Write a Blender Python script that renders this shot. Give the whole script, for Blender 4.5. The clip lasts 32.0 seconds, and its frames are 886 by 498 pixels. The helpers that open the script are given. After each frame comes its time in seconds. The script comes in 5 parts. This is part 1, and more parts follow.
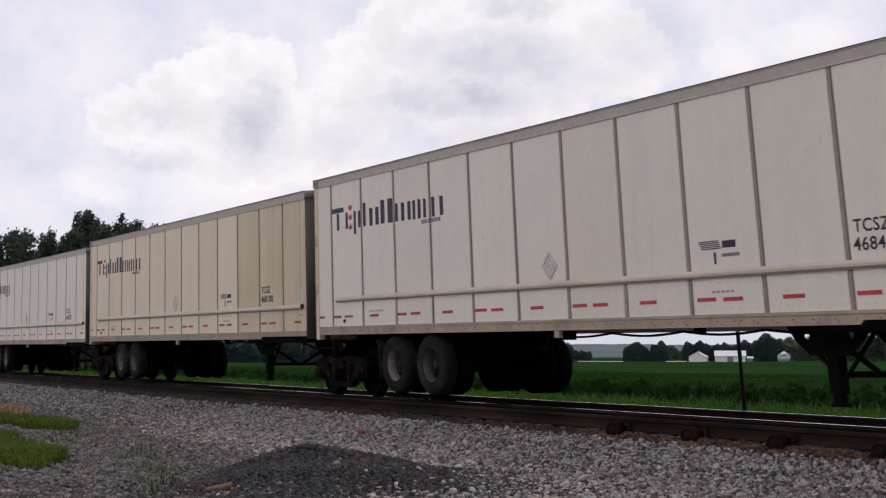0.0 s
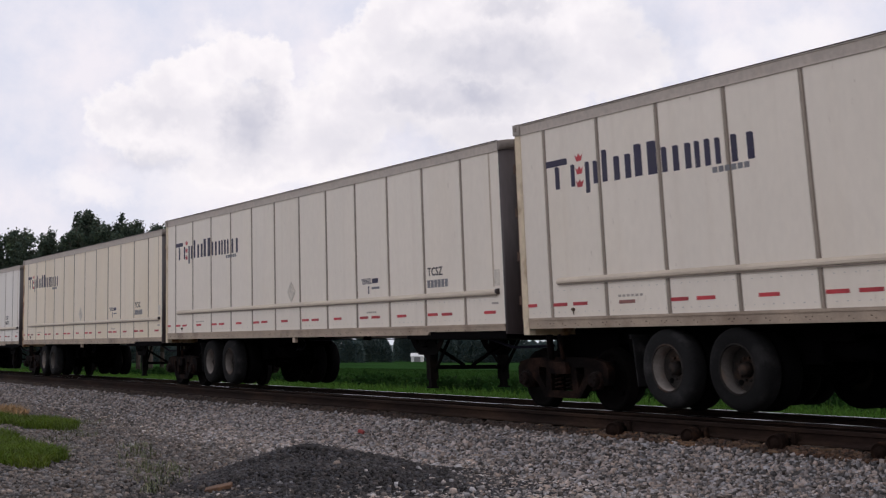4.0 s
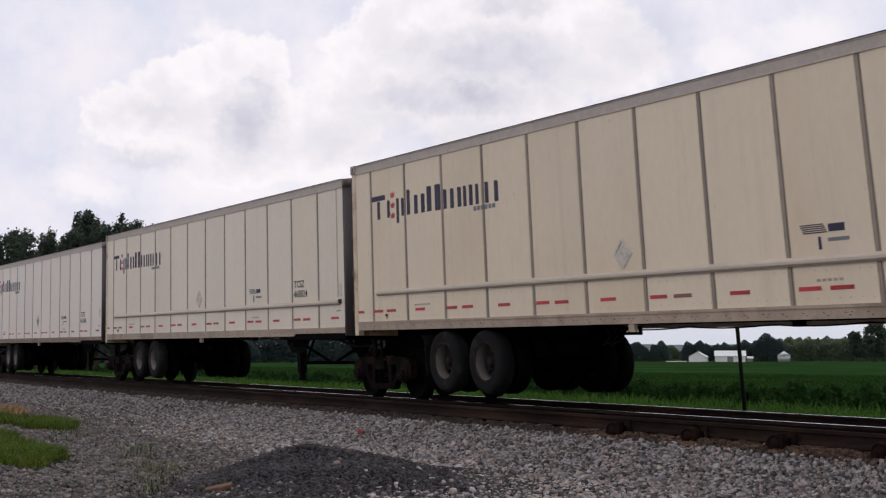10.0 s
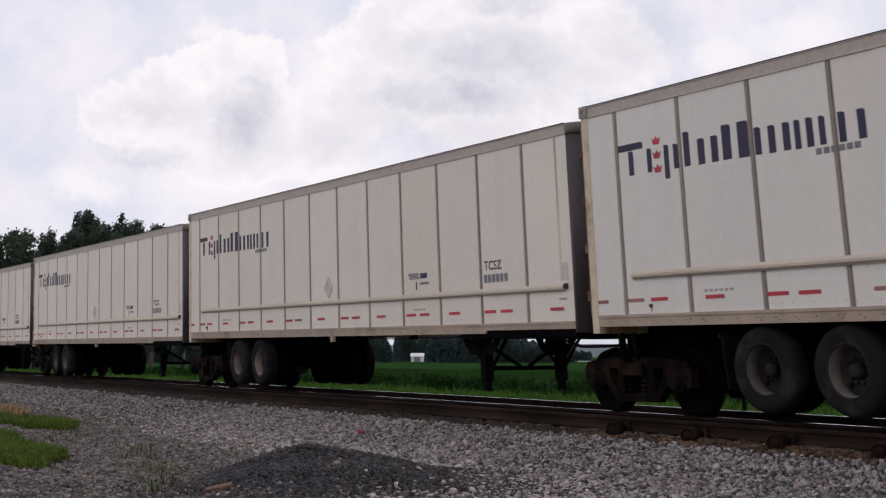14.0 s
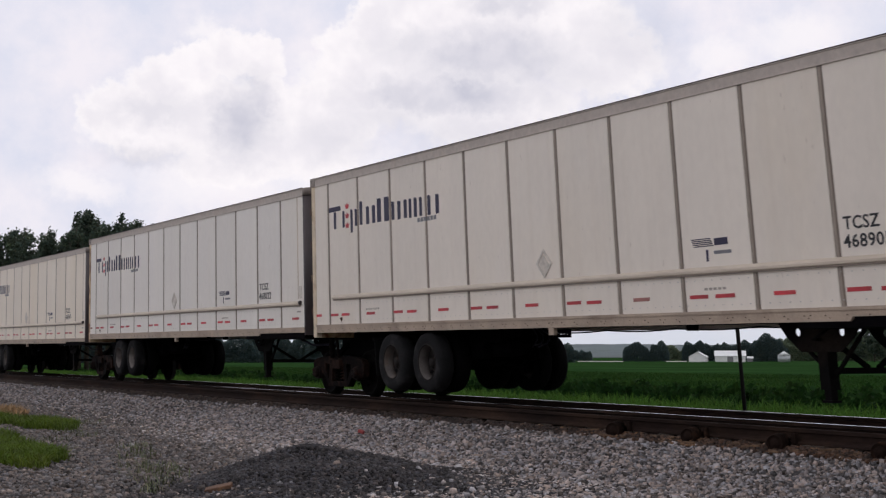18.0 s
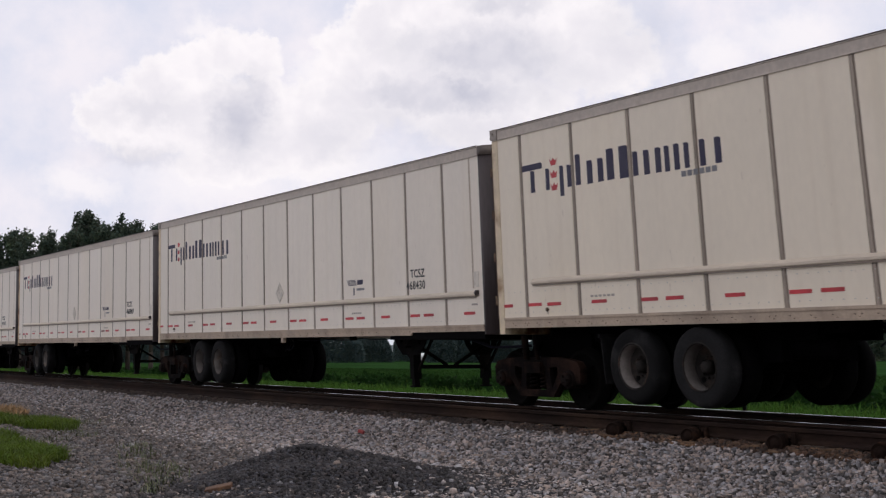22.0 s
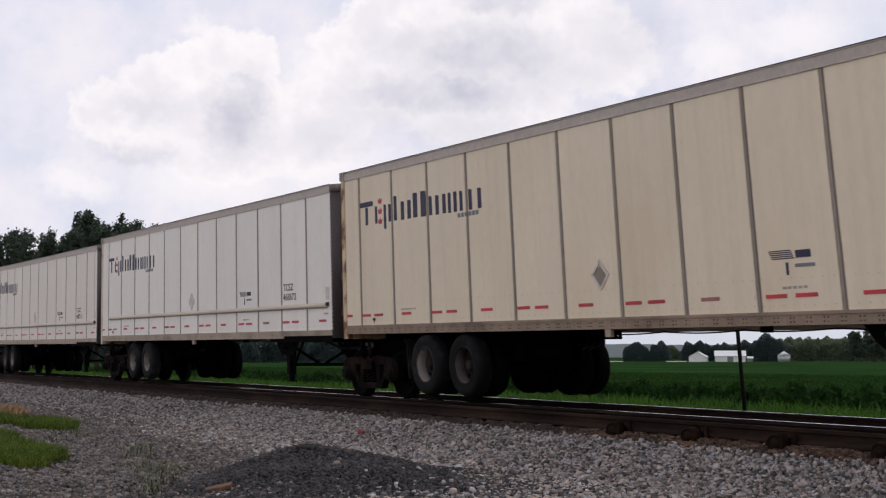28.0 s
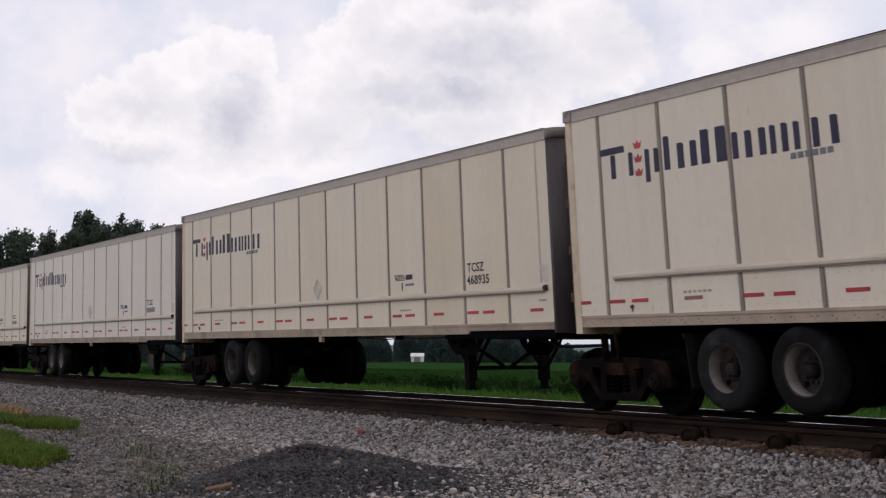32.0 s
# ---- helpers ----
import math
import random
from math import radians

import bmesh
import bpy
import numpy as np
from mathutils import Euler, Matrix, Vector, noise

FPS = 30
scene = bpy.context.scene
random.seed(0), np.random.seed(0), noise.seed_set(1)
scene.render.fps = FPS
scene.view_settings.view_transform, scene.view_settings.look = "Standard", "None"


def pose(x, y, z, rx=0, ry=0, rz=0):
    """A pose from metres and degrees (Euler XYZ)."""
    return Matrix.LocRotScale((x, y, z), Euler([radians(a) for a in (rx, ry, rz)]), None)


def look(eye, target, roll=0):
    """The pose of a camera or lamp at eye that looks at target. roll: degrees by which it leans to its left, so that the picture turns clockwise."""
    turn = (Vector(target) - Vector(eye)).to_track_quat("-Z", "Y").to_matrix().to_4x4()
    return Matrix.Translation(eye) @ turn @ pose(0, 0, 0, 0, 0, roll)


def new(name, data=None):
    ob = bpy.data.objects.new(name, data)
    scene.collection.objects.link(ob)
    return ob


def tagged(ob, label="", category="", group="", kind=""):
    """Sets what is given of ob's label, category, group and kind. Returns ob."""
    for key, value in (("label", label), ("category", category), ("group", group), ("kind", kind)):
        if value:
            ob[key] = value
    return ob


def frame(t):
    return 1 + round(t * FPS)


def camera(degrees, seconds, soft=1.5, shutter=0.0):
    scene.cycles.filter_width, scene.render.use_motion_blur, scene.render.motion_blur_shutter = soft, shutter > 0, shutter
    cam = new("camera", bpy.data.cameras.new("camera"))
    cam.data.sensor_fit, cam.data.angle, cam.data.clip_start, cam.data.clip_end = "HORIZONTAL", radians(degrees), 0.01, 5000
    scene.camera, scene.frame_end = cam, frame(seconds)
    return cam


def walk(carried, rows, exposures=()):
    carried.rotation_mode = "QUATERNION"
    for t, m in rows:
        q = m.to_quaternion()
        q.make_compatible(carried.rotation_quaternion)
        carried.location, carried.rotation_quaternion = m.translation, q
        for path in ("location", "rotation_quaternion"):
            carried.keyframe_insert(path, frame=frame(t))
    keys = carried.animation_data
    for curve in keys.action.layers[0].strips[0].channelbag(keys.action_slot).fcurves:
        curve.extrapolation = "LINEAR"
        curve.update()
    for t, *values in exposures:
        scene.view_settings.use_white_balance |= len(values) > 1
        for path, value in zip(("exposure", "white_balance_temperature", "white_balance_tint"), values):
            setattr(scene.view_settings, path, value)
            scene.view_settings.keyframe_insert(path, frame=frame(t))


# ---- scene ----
cam = camera(37.3, 32.0, soft=1.25, shutter=1.0)
# A phone camera reads its picture line by line, from the top down, in about a thirtieth of a second.
scene.cycles.rolling_shutter_type = "TOP"
scene.cycles.rolling_shutter_duration = 0.04
EYE = pose(0.0, -11.853, 0.788, 94.54, 0.0, 60.0)
walk(cam, [(0.0, EYE), (32.0, EYE)], exposures=[(0.0, 0.0, 6600, 14), (32.0, 0.0, 6600, 14)])

# ---- light ----
SUN_EL, SUN_AZ = 62.0, 20.0          # degrees; the sun stands high beyond the train, veiled by cloud
world = bpy.data.worlds.new("sky")
scene.world = world
world.use_nodes = True
wn, wl = world.node_tree.nodes, world.node_tree.links
wn.clear()
sky = wn.new("ShaderNodeTexSky")
sky.sky_type, sky.sun_disc = "NISHITA", False
sky.sun_elevation, sky.sun_rotation = radians(SUN_EL), radians(SUN_AZ)
blue = wn.new("ShaderNodeBackground")
blue.inputs["Strength"].default_value = 0.09
wl.new(sky.outputs[0], blue.inputs["Color"])
wcoord = wn.new("ShaderNodeTexCoord")
wnoise = wn.new("ShaderNodeTexNoise")
wnoise.inputs["Scale"].default_value, wnoise.inputs["Detail"].default_value = 3.0, 6.0
wl.new(wcoord.outputs["Generated"], wnoise.inputs["Vector"])
wramp = wn.new("ShaderNodeMapRange")
wramp.inputs["From Min"].default_value, wramp.inputs["From Max"].default_value = 0.3, 0.7
wramp.inputs["To Min"].default_value, wramp.inputs["To Max"].default_value = 0.68, 1.03
wl.new(wnoise.outputs["Fac"], wramp.inputs["Value"])
cloud = wn.new("ShaderNodeBackground")
cloud.inputs["Color"].default_value = (0.93, 0.93, 0.96, 1)
wl.new(wramp.outputs[0], cloud.inputs["Strength"])
wmix = wn.new("ShaderNodeMixShader")
wmix.inputs[0].default_value = 0.82
wl.new(blue.outputs[0], wmix.inputs[1])
wl.new(cloud.outputs[0], wmix.inputs[2])
wout = wn.new("ShaderNodeOutputWorld")
wl.new(wmix.outputs[0], wout.inputs["Surface"])
sun = new("sun", bpy.data.lights.new("sun", "SUN"))
sun.data.energy, sun.data.angle, sun.data.color = 0.9, radians(14), (1.0, 0.96, 0.9)
sun_way = Vector((math.sin(radians(SUN_AZ)) * math.cos(radians(SUN_EL)), math.cos(radians(SUN_AZ)) * math.cos(radians(SUN_EL)), math.sin(radians(SUN_EL))))
sun.matrix_world = look(sun_way * 50, (0, 0, 0))


# ---- materials ----
def mat(name, color, rough=0.7, metal=0.0, vary=0.15, scale=6.0, fine=60.0, stretch=(1, 1, 1), bump=0.15, tint=None, tint_amount=0.0, tint_scale=1.5, tint_cut=0.55, each=0.0, island=0.0, spec=0.5, streak=0.0, streak_color=(0.5, 0.38, 0.26), own_place=False):
    """A surface with grain at two scales, stains of a second colour, and a difference from piece to piece."""
    m = bpy.data.materials.new(name)
    m.use_nodes = True
    n, l = m.node_tree.nodes, m.node_tree.links
    b = n["Principled BSDF"]
    b.inputs["Roughness"].default_value, b.inputs["Metallic"].default_value = rough, metal
    b.inputs["Specular IOR Level"].default_value = spec
    co, mp = n.new("ShaderNodeTexCoord"), n.new("ShaderNodeMapping")
    mp.inputs["Scale"].default_value = stretch
    l.new(co.outputs["Object"], mp.inputs["Vector"])
    if streak or own_place:                  # each piece has stains of its own
        own, far = n.new("ShaderNodeObjectInfo"), n.new("ShaderNodeMath")
        far.operation = "MULTIPLY"
        far.inputs[1].default_value = 91.0
        l.new(own.outputs["Random"], far.inputs[0]), l.new(far.outputs[0], mp.inputs["Location"])

    def noise_node(s, detail=5.0):
        t = n.new("ShaderNodeTexNoise")
        t.inputs["Scale"].default_value, t.inputs["Detail"].default_value = s, detail
        l.new(mp.outputs[0], t.inputs["Vector"])
        return t.outputs["Fac"]

    def ranged(value, a, b2, lo, hi):
        r = n.new("ShaderNodeMapRange")
        for key, v in (("From Min", a), ("From Max", b2), ("To Min", lo), ("To Max", hi)):
            r.inputs[key].default_value = v
        l.new(value, r.inputs["Value"])
        return r.outputs[0]

    def times(a, b2):
        x = n.new("ShaderNodeMath")
        x.operation = "MULTIPLY"
        l.new(a, x.inputs[0]), l.new(b2, x.inputs[1])
        return x.outputs[0]

    coarse, grain = noise_node(scale), noise_node(fine, 3.0)
    bright = times(ranged(coarse, 0.3, 0.7, 1 - vary, 1 + vary), ranged(grain, 0.3, 0.7, 1 - vary * 0.6, 1 + vary * 0.6))
    if each:
        info = n.new("ShaderNodeObjectInfo")
        bright = times(bright, ranged(info.outputs["Random"], 0, 1, 1 - each, 1 + each))
    if island:
        geo = n.new("ShaderNodeNewGeometry")
        bright = times(bright, ranged(geo.outputs["Random Per Island"], 0, 1, 1 - island, 1 + island))
        turn = n.new("ShaderNodeMath")
        turn.operation = "WRAP"
        turn.inputs[1].default_value, turn.inputs[2].default_value = 0.143, 0.0
        l.new(geo.outputs["Random Per Island"], turn.inputs[0])
        hue = n.new("ShaderNodeMix")
        hue.data_type = "RGBA"
        hue.inputs["A"].default_value, hue.inputs["B"].default_value = (1.14, 0.98, 0.86, 1), (0.92, 1.0, 1.1, 1)
        l.new(ranged(turn.outputs[0], 0, 0.143, 0, 1), hue.inputs["Factor"])
    base = n.new("ShaderNodeMix")
    base.data_type = "RGBA"
    base.inputs["A"].default_value, base.inputs["B"].default_value = (*color, 1), (*(tint or color), 1)
    base.inputs["Factor"].default_value = 0.0
    if tint:
        l.new(ranged(noise_node(tint_scale, 8.0), tint_cut, tint_cut + 0.16, 0.0, tint_amount), base.inputs["Factor"])
    surface = base.outputs["Result"]
    if streak:
        for s, along, lo, hi, amount, tone in ((1.0, (5.0, 5.0, 0.25), 0.52, 0.72, streak, streak_color), (1.0, (14.0, 14.0, 9.0), 0.70, 0.76, 0.28, (0.34, 0.25, 0.19))):
            mp2, over = n.new("ShaderNodeMapping"), n.new("ShaderNodeMix")
            mp2.inputs["Scale"].default_value = along
            l.new(mp.outputs[0], mp2.inputs["Vector"])
            t = n.new("ShaderNodeTexNoise")
            t.inputs["Scale"].default_value, t.inputs["Detail"].default_value = s, 4.0
            l.new(mp2.outputs[0], t.inputs["Vector"])
            over.data_type = "RGBA"
            over.inputs["B"].default_value = (*tone, 1)
            l.new(ranged(t.outputs["Fac"], lo, hi, 0.0, amount), over.inputs["Factor"])
            l.new(surface, over.inputs["A"])
            surface = over.outputs["Result"]
    scaled = n.new("ShaderNodeVectorMath")
    scaled.operation = "SCALE"
    l.new(surface, scaled.inputs[0]), l.new(bright, scaled.inputs["Scale"])
    shade = scaled.outputs[0]
    if island:
        toned = n.new("ShaderNodeVectorMath")
        toned.operation = "MULTIPLY"
        l.new(shade, toned.inputs[0]), l.new(hue.outputs["Result"], toned.inputs[1])
        shade = toned.outputs[0]
    l.new(shade, b.inputs["Base Color"])
    l.new(ranged(coarse, 0.3, 0.7, max(rough - 0.1, 0.02), min(rough + 0.1, 1)), b.inputs["Roughness"])
    if bump:
        bp = n.new("ShaderNodeBump")
        bp.inputs["Strength"].default_value, bp.inputs["Distance"].default_value = bump, 0.02
        l.new(grain, bp.inputs["Height"]), l.new(bp.outputs[0], b.inputs["Normal"])
    return m


def leafy(m, amount):
    """Lets part of the light through a leaf."""
    n, l = m.node_tree.nodes, m.node_tree.links
    b, out = n["Principled BSDF"], n["Material Output"]
    through_light, both = n.new("ShaderNodeBsdfTranslucent"), n.new("ShaderNodeMixShader")
    l.new(b.inputs["Base Color"].links[0].from_socket, through_light.inputs["Color"])
    both.inputs[0].default_value = amount
    l.new(b.outputs[0], both.inputs[1]), l.new(through_light.outputs[0], both.inputs[2])
    l.new(both.outputs[0], out.inputs["Surface"])
    return m


def paint(name, color, stain, amount, streak, cut=0.55):
    return mat(name, color, 0.5, streak=streak, vary=0.035, scale=0.9, fine=11, stretch=(1, 1, 0.55), bump=0.03, tint=stain, tint_amount=amount, tint_scale=0.3, tint_cut=cut, each=0.03)


PAINTS = [
    paint("paint_cool_white", (0.835, 0.79, 0.735), (0.77, 0.70, 0.60), 0.4, 0.05),
    paint("paint_white", (0.85, 0.773, 0.685), (0.80, 0.69, 0.55), 0.45, 0.07),
    paint("paint_cream", (0.85, 0.755, 0.628), (0.77, 0.65, 0.49), 0.5, 0.09),
    paint("paint_warm", (0.85, 0.742, 0.595), (0.74, 0.605, 0.42), 0.5, 0.12),
    paint("paint_tan", (0.85, 0.718, 0.545), (0.74, 0.59, 0.40), 0.6, 0.16, 0.5),
    paint("paint_bright_white", (0.92, 0.865, 0.80), (0.85, 0.77, 0.66), 0.35, 0.06),
    paint("paint_brown_stained", (0.73, 0.60, 0.425), (0.60, 0.46, 0.29), 0.75, 0.4, 0.48),
]
SHADES = ("cool white", "white", "cream", "warm cream", "yellowed tan", "bright white")
M_POST = mat("post_grime_rail_shade", (0.26, 0.212, 0.176), 0.7, vary=0.15, scale=3, fine=25, stretch=(1, 1, 0.2), bump=0.1)
M_RIB = mat("rib_dull", (0.325, 0.268, 0.225), 0.6, vary=0.12, scale=3, fine=25, stretch=(1, 1, 0.3), bump=0.1, each=0.15)
M_RAILTOP = mat("roof_rail_alloy", (0.51, 0.445, 0.395), 0.6, vary=0.15, scale=1.5, fine=14, stretch=(1, 1, 1), bump=0.1, tint=(0.32, 0.27, 0.22), tint_amount=0.5)
M_RUB = mat("rub_rail_dirty", (0.61, 0.52, 0.425), 0.6, vary=0.1, scale=2, fine=20, stretch=(0.4, 1, 2), bump=0.08, tint=(0.47, 0.39, 0.31), tint_amount=0.6, own_place=True)
M_RUST = mat("door_edge_rust", (0.09, 0.05, 0.035), 0.85, vary=0.3, scale=6, fine=40, bump=0.3, tint=(0.30, 0.22, 0.14), tint_amount=0.8, tint_scale=4, own_place=True)
M_OLDSILL = mat("sill_weathered", (0.31, 0.225, 0.165), 0.7, vary=0.2, scale=2.5, fine=30, bump=0.15, tint=(0.17, 0.11, 0.08), tint_amount=0.8, own_place=True)
M_SILL = mat("sill_alloy", (0.44, 0.345, 0.268), 0.65, vary=0.15, scale=2.5, fine=30, bump=0.15, tint=(0.25, 0.18, 0.135), tint_amount=0.75, own_place=True, each=0.08)
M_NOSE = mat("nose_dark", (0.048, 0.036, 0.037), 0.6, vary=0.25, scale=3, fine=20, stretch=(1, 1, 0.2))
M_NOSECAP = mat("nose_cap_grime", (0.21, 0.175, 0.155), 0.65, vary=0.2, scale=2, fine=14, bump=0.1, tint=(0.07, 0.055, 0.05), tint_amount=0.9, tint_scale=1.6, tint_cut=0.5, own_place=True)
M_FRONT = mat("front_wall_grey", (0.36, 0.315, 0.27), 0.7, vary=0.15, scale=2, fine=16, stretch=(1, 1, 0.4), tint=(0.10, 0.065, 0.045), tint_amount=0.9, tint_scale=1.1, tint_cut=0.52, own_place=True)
M_SEAM = mat("seam_brown", (0.50, 0.41, 0.32), 0.7, vary=0.15, scale=2, fine=12, stretch=(1, 1, 0.25), tint=(0.66, 0.56, 0.45), tint_amount=0.9, tint_scale=1.2, tint_cut=0.48, own_place=True)
M_CORNER = mat("corner_cream_rust", (0.66, 0.50, 0.31), 0.65, vary=0.15, scale=4, fine=30, bump=0.2, tint=(0.20, 0.078, 0.028), tint_amount=1.0, tint_scale=3.4, tint_cut=0.46, own_place=True, streak=0.6, streak_color=(0.42, 0.22, 0.08))
M_CORNER_CLEAN = mat("corner_cream", (0.70, 0.58, 0.42), 0.6, vary=0.12, scale=4, fine=30, bump=0.15, tint=(0.30, 0.16, 0.07), tint_amount=0.9, tint_scale=2.2, tint_cut=0.56, own_place=True)
M_CASTING = mat("casting_grey", (0.34, 0.30, 0.27), 0.7, vary=0.2, scale=9, fine=50, bump=0.2, tint=(0.14, 0.10, 0.08), tint_amount=0.7, tint_scale=6, own_place=True)
# far darker than the steel itself: shade under the trailers is in this colour
M_FRAME = mat("chassis_shade_black", (0.0032, 0.0029, 0.0036), 0.9, vary=0.3, scale=4, fine=30, spec=0.03)
# grime over a base blackened for the same shade
M_GEAR = mat("landing_gear_grime_shade", (0.006, 0.0055, 0.0058), 0.85, vary=0.3, scale=4, fine=30, tint=(0.03, 0.022, 0.018), tint_amount=0.6, spec=0.06, own_place=True)
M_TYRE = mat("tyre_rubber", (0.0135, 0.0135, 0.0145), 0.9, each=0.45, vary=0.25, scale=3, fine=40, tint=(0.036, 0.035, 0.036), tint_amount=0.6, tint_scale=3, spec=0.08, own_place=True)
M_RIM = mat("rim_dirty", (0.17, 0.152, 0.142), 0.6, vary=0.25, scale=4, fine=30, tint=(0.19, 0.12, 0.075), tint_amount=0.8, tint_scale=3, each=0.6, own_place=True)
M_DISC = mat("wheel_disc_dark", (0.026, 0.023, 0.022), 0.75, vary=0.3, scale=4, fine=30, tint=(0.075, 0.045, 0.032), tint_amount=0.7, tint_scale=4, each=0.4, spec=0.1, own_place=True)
# near-black copy of the tyre rubber, with the inner wheels' shade in it
M_TYRE_SHADE = mat("tyre_rubber_shade", (0.0032, 0.0032, 0.0036), 0.9, vary=0.25, scale=3, fine=40, spec=0.03)
# rust tint over a base blackened for the bogie's shade
M_BOGIE = mat("bogie_rust_shade", (0.0042, 0.003, 0.003), 0.9, vary=0.4, scale=5, fine=40, tint=(0.026, 0.014, 0.0105), tint_amount=0.8, tint_scale=2.6, tint_cut=0.47, each=0.3, spec=0.06, own_place=True)
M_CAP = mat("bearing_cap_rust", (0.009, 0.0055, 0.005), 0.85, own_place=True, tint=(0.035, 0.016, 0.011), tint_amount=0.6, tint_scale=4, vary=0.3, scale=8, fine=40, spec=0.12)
# wheel colour taken nearly to black, as the shadow the wheels run in
M_WHEEL = mat("rail_wheel_shade", (0.0042, 0.0036, 0.0036), 0.85, spec=0.04, vary=0.3, scale=5, fine=30)
M_RED = mat("reflector_red", (0.50, 0.035, 0.045), 0.5, vary=0.2, scale=5, fine=40, each=0.2)
M_FADED = mat("reflector_faded", (0.30, 0.13, 0.11), 0.6, vary=0.3, scale=8, fine=40, each=0.3)
M_NAVY = mat("lettering_navy", (0.024, 0.020, 0.058), 0.6, vary=0.2, scale=3, fine=30)
M_GREYMARK = mat("lettering_grey", (0.20, 0.20, 0.22), 0.6, vary=0.2, scale=3, fine=30)
M_BLACKMARK = mat("marking_black", (0.014, 0.014, 0.018), 0.6, vary=0.2, scale=3, fine=30)
M_RIVET = mat("rivet_grey", (0.54, 0.52, 0.49), 0.55, vary=0.2, scale=3, fine=30)
M_FAINT = mat("lettering_faint", (0.40, 0.35, 0.31), 0.6, vary=0.2, scale=3, fine=30)
M_DIAMOND = mat("placard_alloy", (0.63, 0.575, 0.51), 0.5, vary=0.15, scale=8, fine=40, tint=(0.3, 0.26, 0.22), tint_amount=0.6, tint_scale=6)
M_HOSE = mat("hose_blue_black", (0.006, 0.006, 0.015), 0.6, vary=0.2, spec=0.12)
M_RAIL = mat("rail_rust", (0.021, 0.0135, 0.0115), 0.85, vary=0.3, scale=3, fine=40, stretch=(0.3, 1, 1), tint=(0.046, 0.028, 0.02), tint_amount=0.7, tint_scale=2.2, tint_cut=0.5, spec=0.05)
M_RAILHEAD = mat("rail_polished", (0.55, 0.55, 0.57), 0.22, metal=1.0, vary=0.1, scale=3, fine=40, stretch=(0.1, 3, 1), bump=0.02)
M_TIE = mat("tie_wood", (0.055, 0.038, 0.027), 0.9, vary=0.3, scale=3, fine=30, stretch=(3, 0.5, 3), bump=0.5, tint=(0.10, 0.065, 0.04), tint_amount=0.7, tint_scale=3, each=0.25)
M_SPLINTER = mat("splinter_wood", (0.085, 0.05, 0.03), 0.9, vary=0.3, scale=3, fine=30, stretch=(0.5, 3, 3), bump=0.5, tint=(0.20, 0.125, 0.07), tint_amount=0.7, tint_scale=3, each=0.3)
M_STEEL = mat("track_iron", (0.017, 0.0105, 0.0085), 0.85, vary=0.3, scale=8, fine=50, tint=(0.06, 0.03, 0.018), tint_amount=0.7, tint_scale=7, spec=0.06, own_place=True)
M_GROUND = mat("gravel_bed", (0.056, 0.052, 0.053), 0.95, vary=0.35, scale=1.2, fine=22, bump=0.9, tint=(0.035, 0.034, 0.033), tint_amount=0.8, tint_scale=9, tint_cut=0.48)


# ---- mesh helpers ----
def finish(bm, name, materials, smooth=False):
    bmesh.ops.recalc_face_normals(bm, faces=bm.faces)
    me = bpy.data.meshes.new(name)
    if smooth:
        for f in bm.faces:
            f.smooth = True
    bm.to_mesh(me)
    bm.free()
    for m in materials if isinstance(materials, (list, tuple)) else (materials,):
        me.materials.append(m)
    return me


def hexa(bm, corners, mi=0):
    """A block from eight corners: four of the bottom, four of the top, in the same order."""
    v = [bm.verts.new(c) for c in corners]
    for q in ((3, 2, 1, 0), (4, 5, 6, 7), (0, 1, 5, 4), (1, 2, 6, 5), (2, 3, 7, 6), (3, 0, 4, 7)):
        bm.faces.new([v[i] for i in q]).material_index = mi
    return v


def box(bm, x0, x1, y0, y1, z0, z1, mi=0):
    return hexa(bm, [(x0, y0, z0), (x1, y0, z0), (x1, y1, z0), (x0, y1, z0), (x0, y0, z1), (x1, y0, z1), (x1, y1, z1), (x0, y1, z1)], mi)


def bevelled(bm, width, segments=1):
    bmesh.ops.bevel(bm, geom=list(bm.edges), offset=width, segments=segments, affect="EDGES", profile=0.6)
    return bm


def rod(bm, a, b, r, seg=8, r2=None, mi=0):
    """A round bar from a to b."""
    a, b = Vector(a), Vector(b)
    d = b - a
    q = d.to_track_quat("Z", "Y")
    r2 = r if r2 is None else r2
    lo = [bm.verts.new(a + q @ Vector((r * math.cos(2 * math.pi * i / seg), r * math.sin(2 * math.pi * i / seg), 0))) for i in range(seg)]
    hi = [bm.verts.new(b + q @ Vector((r2 * math.cos(2 * math.pi * i / seg), r2 * math.sin(2 * math.pi * i / seg), 0))) for i in range(seg)]
    for i in range(seg):
        f = bm.faces.new((lo[i], lo[(i + 1) % seg], hi[(i + 1) % seg], hi[i]))
        f.material_index, f.smooth = mi, True
    bm.faces.new(lo[::-1]).material_index = mi
    bm.faces.new(hi).material_index = mi


def beam(bm, a, b, w, h, mi=0):
    """A square bar from a to b, w wide and h high."""
    a, b = Vector(a), Vector(b)
    d = (b - a).normalized()
    side = d.cross(Vector((0, 0, 1)))
    side = (side if side.length > 1e-4 else Vector((0, 1, 0))).normalized() * w / 2
    up = side.cross(d).normalized() * h / 2
    hexa(bm, [a - side - up, b - side - up, b + side - up, a + side - up, a - side + up, b - side + up, b + side + up, a + side + up], mi)


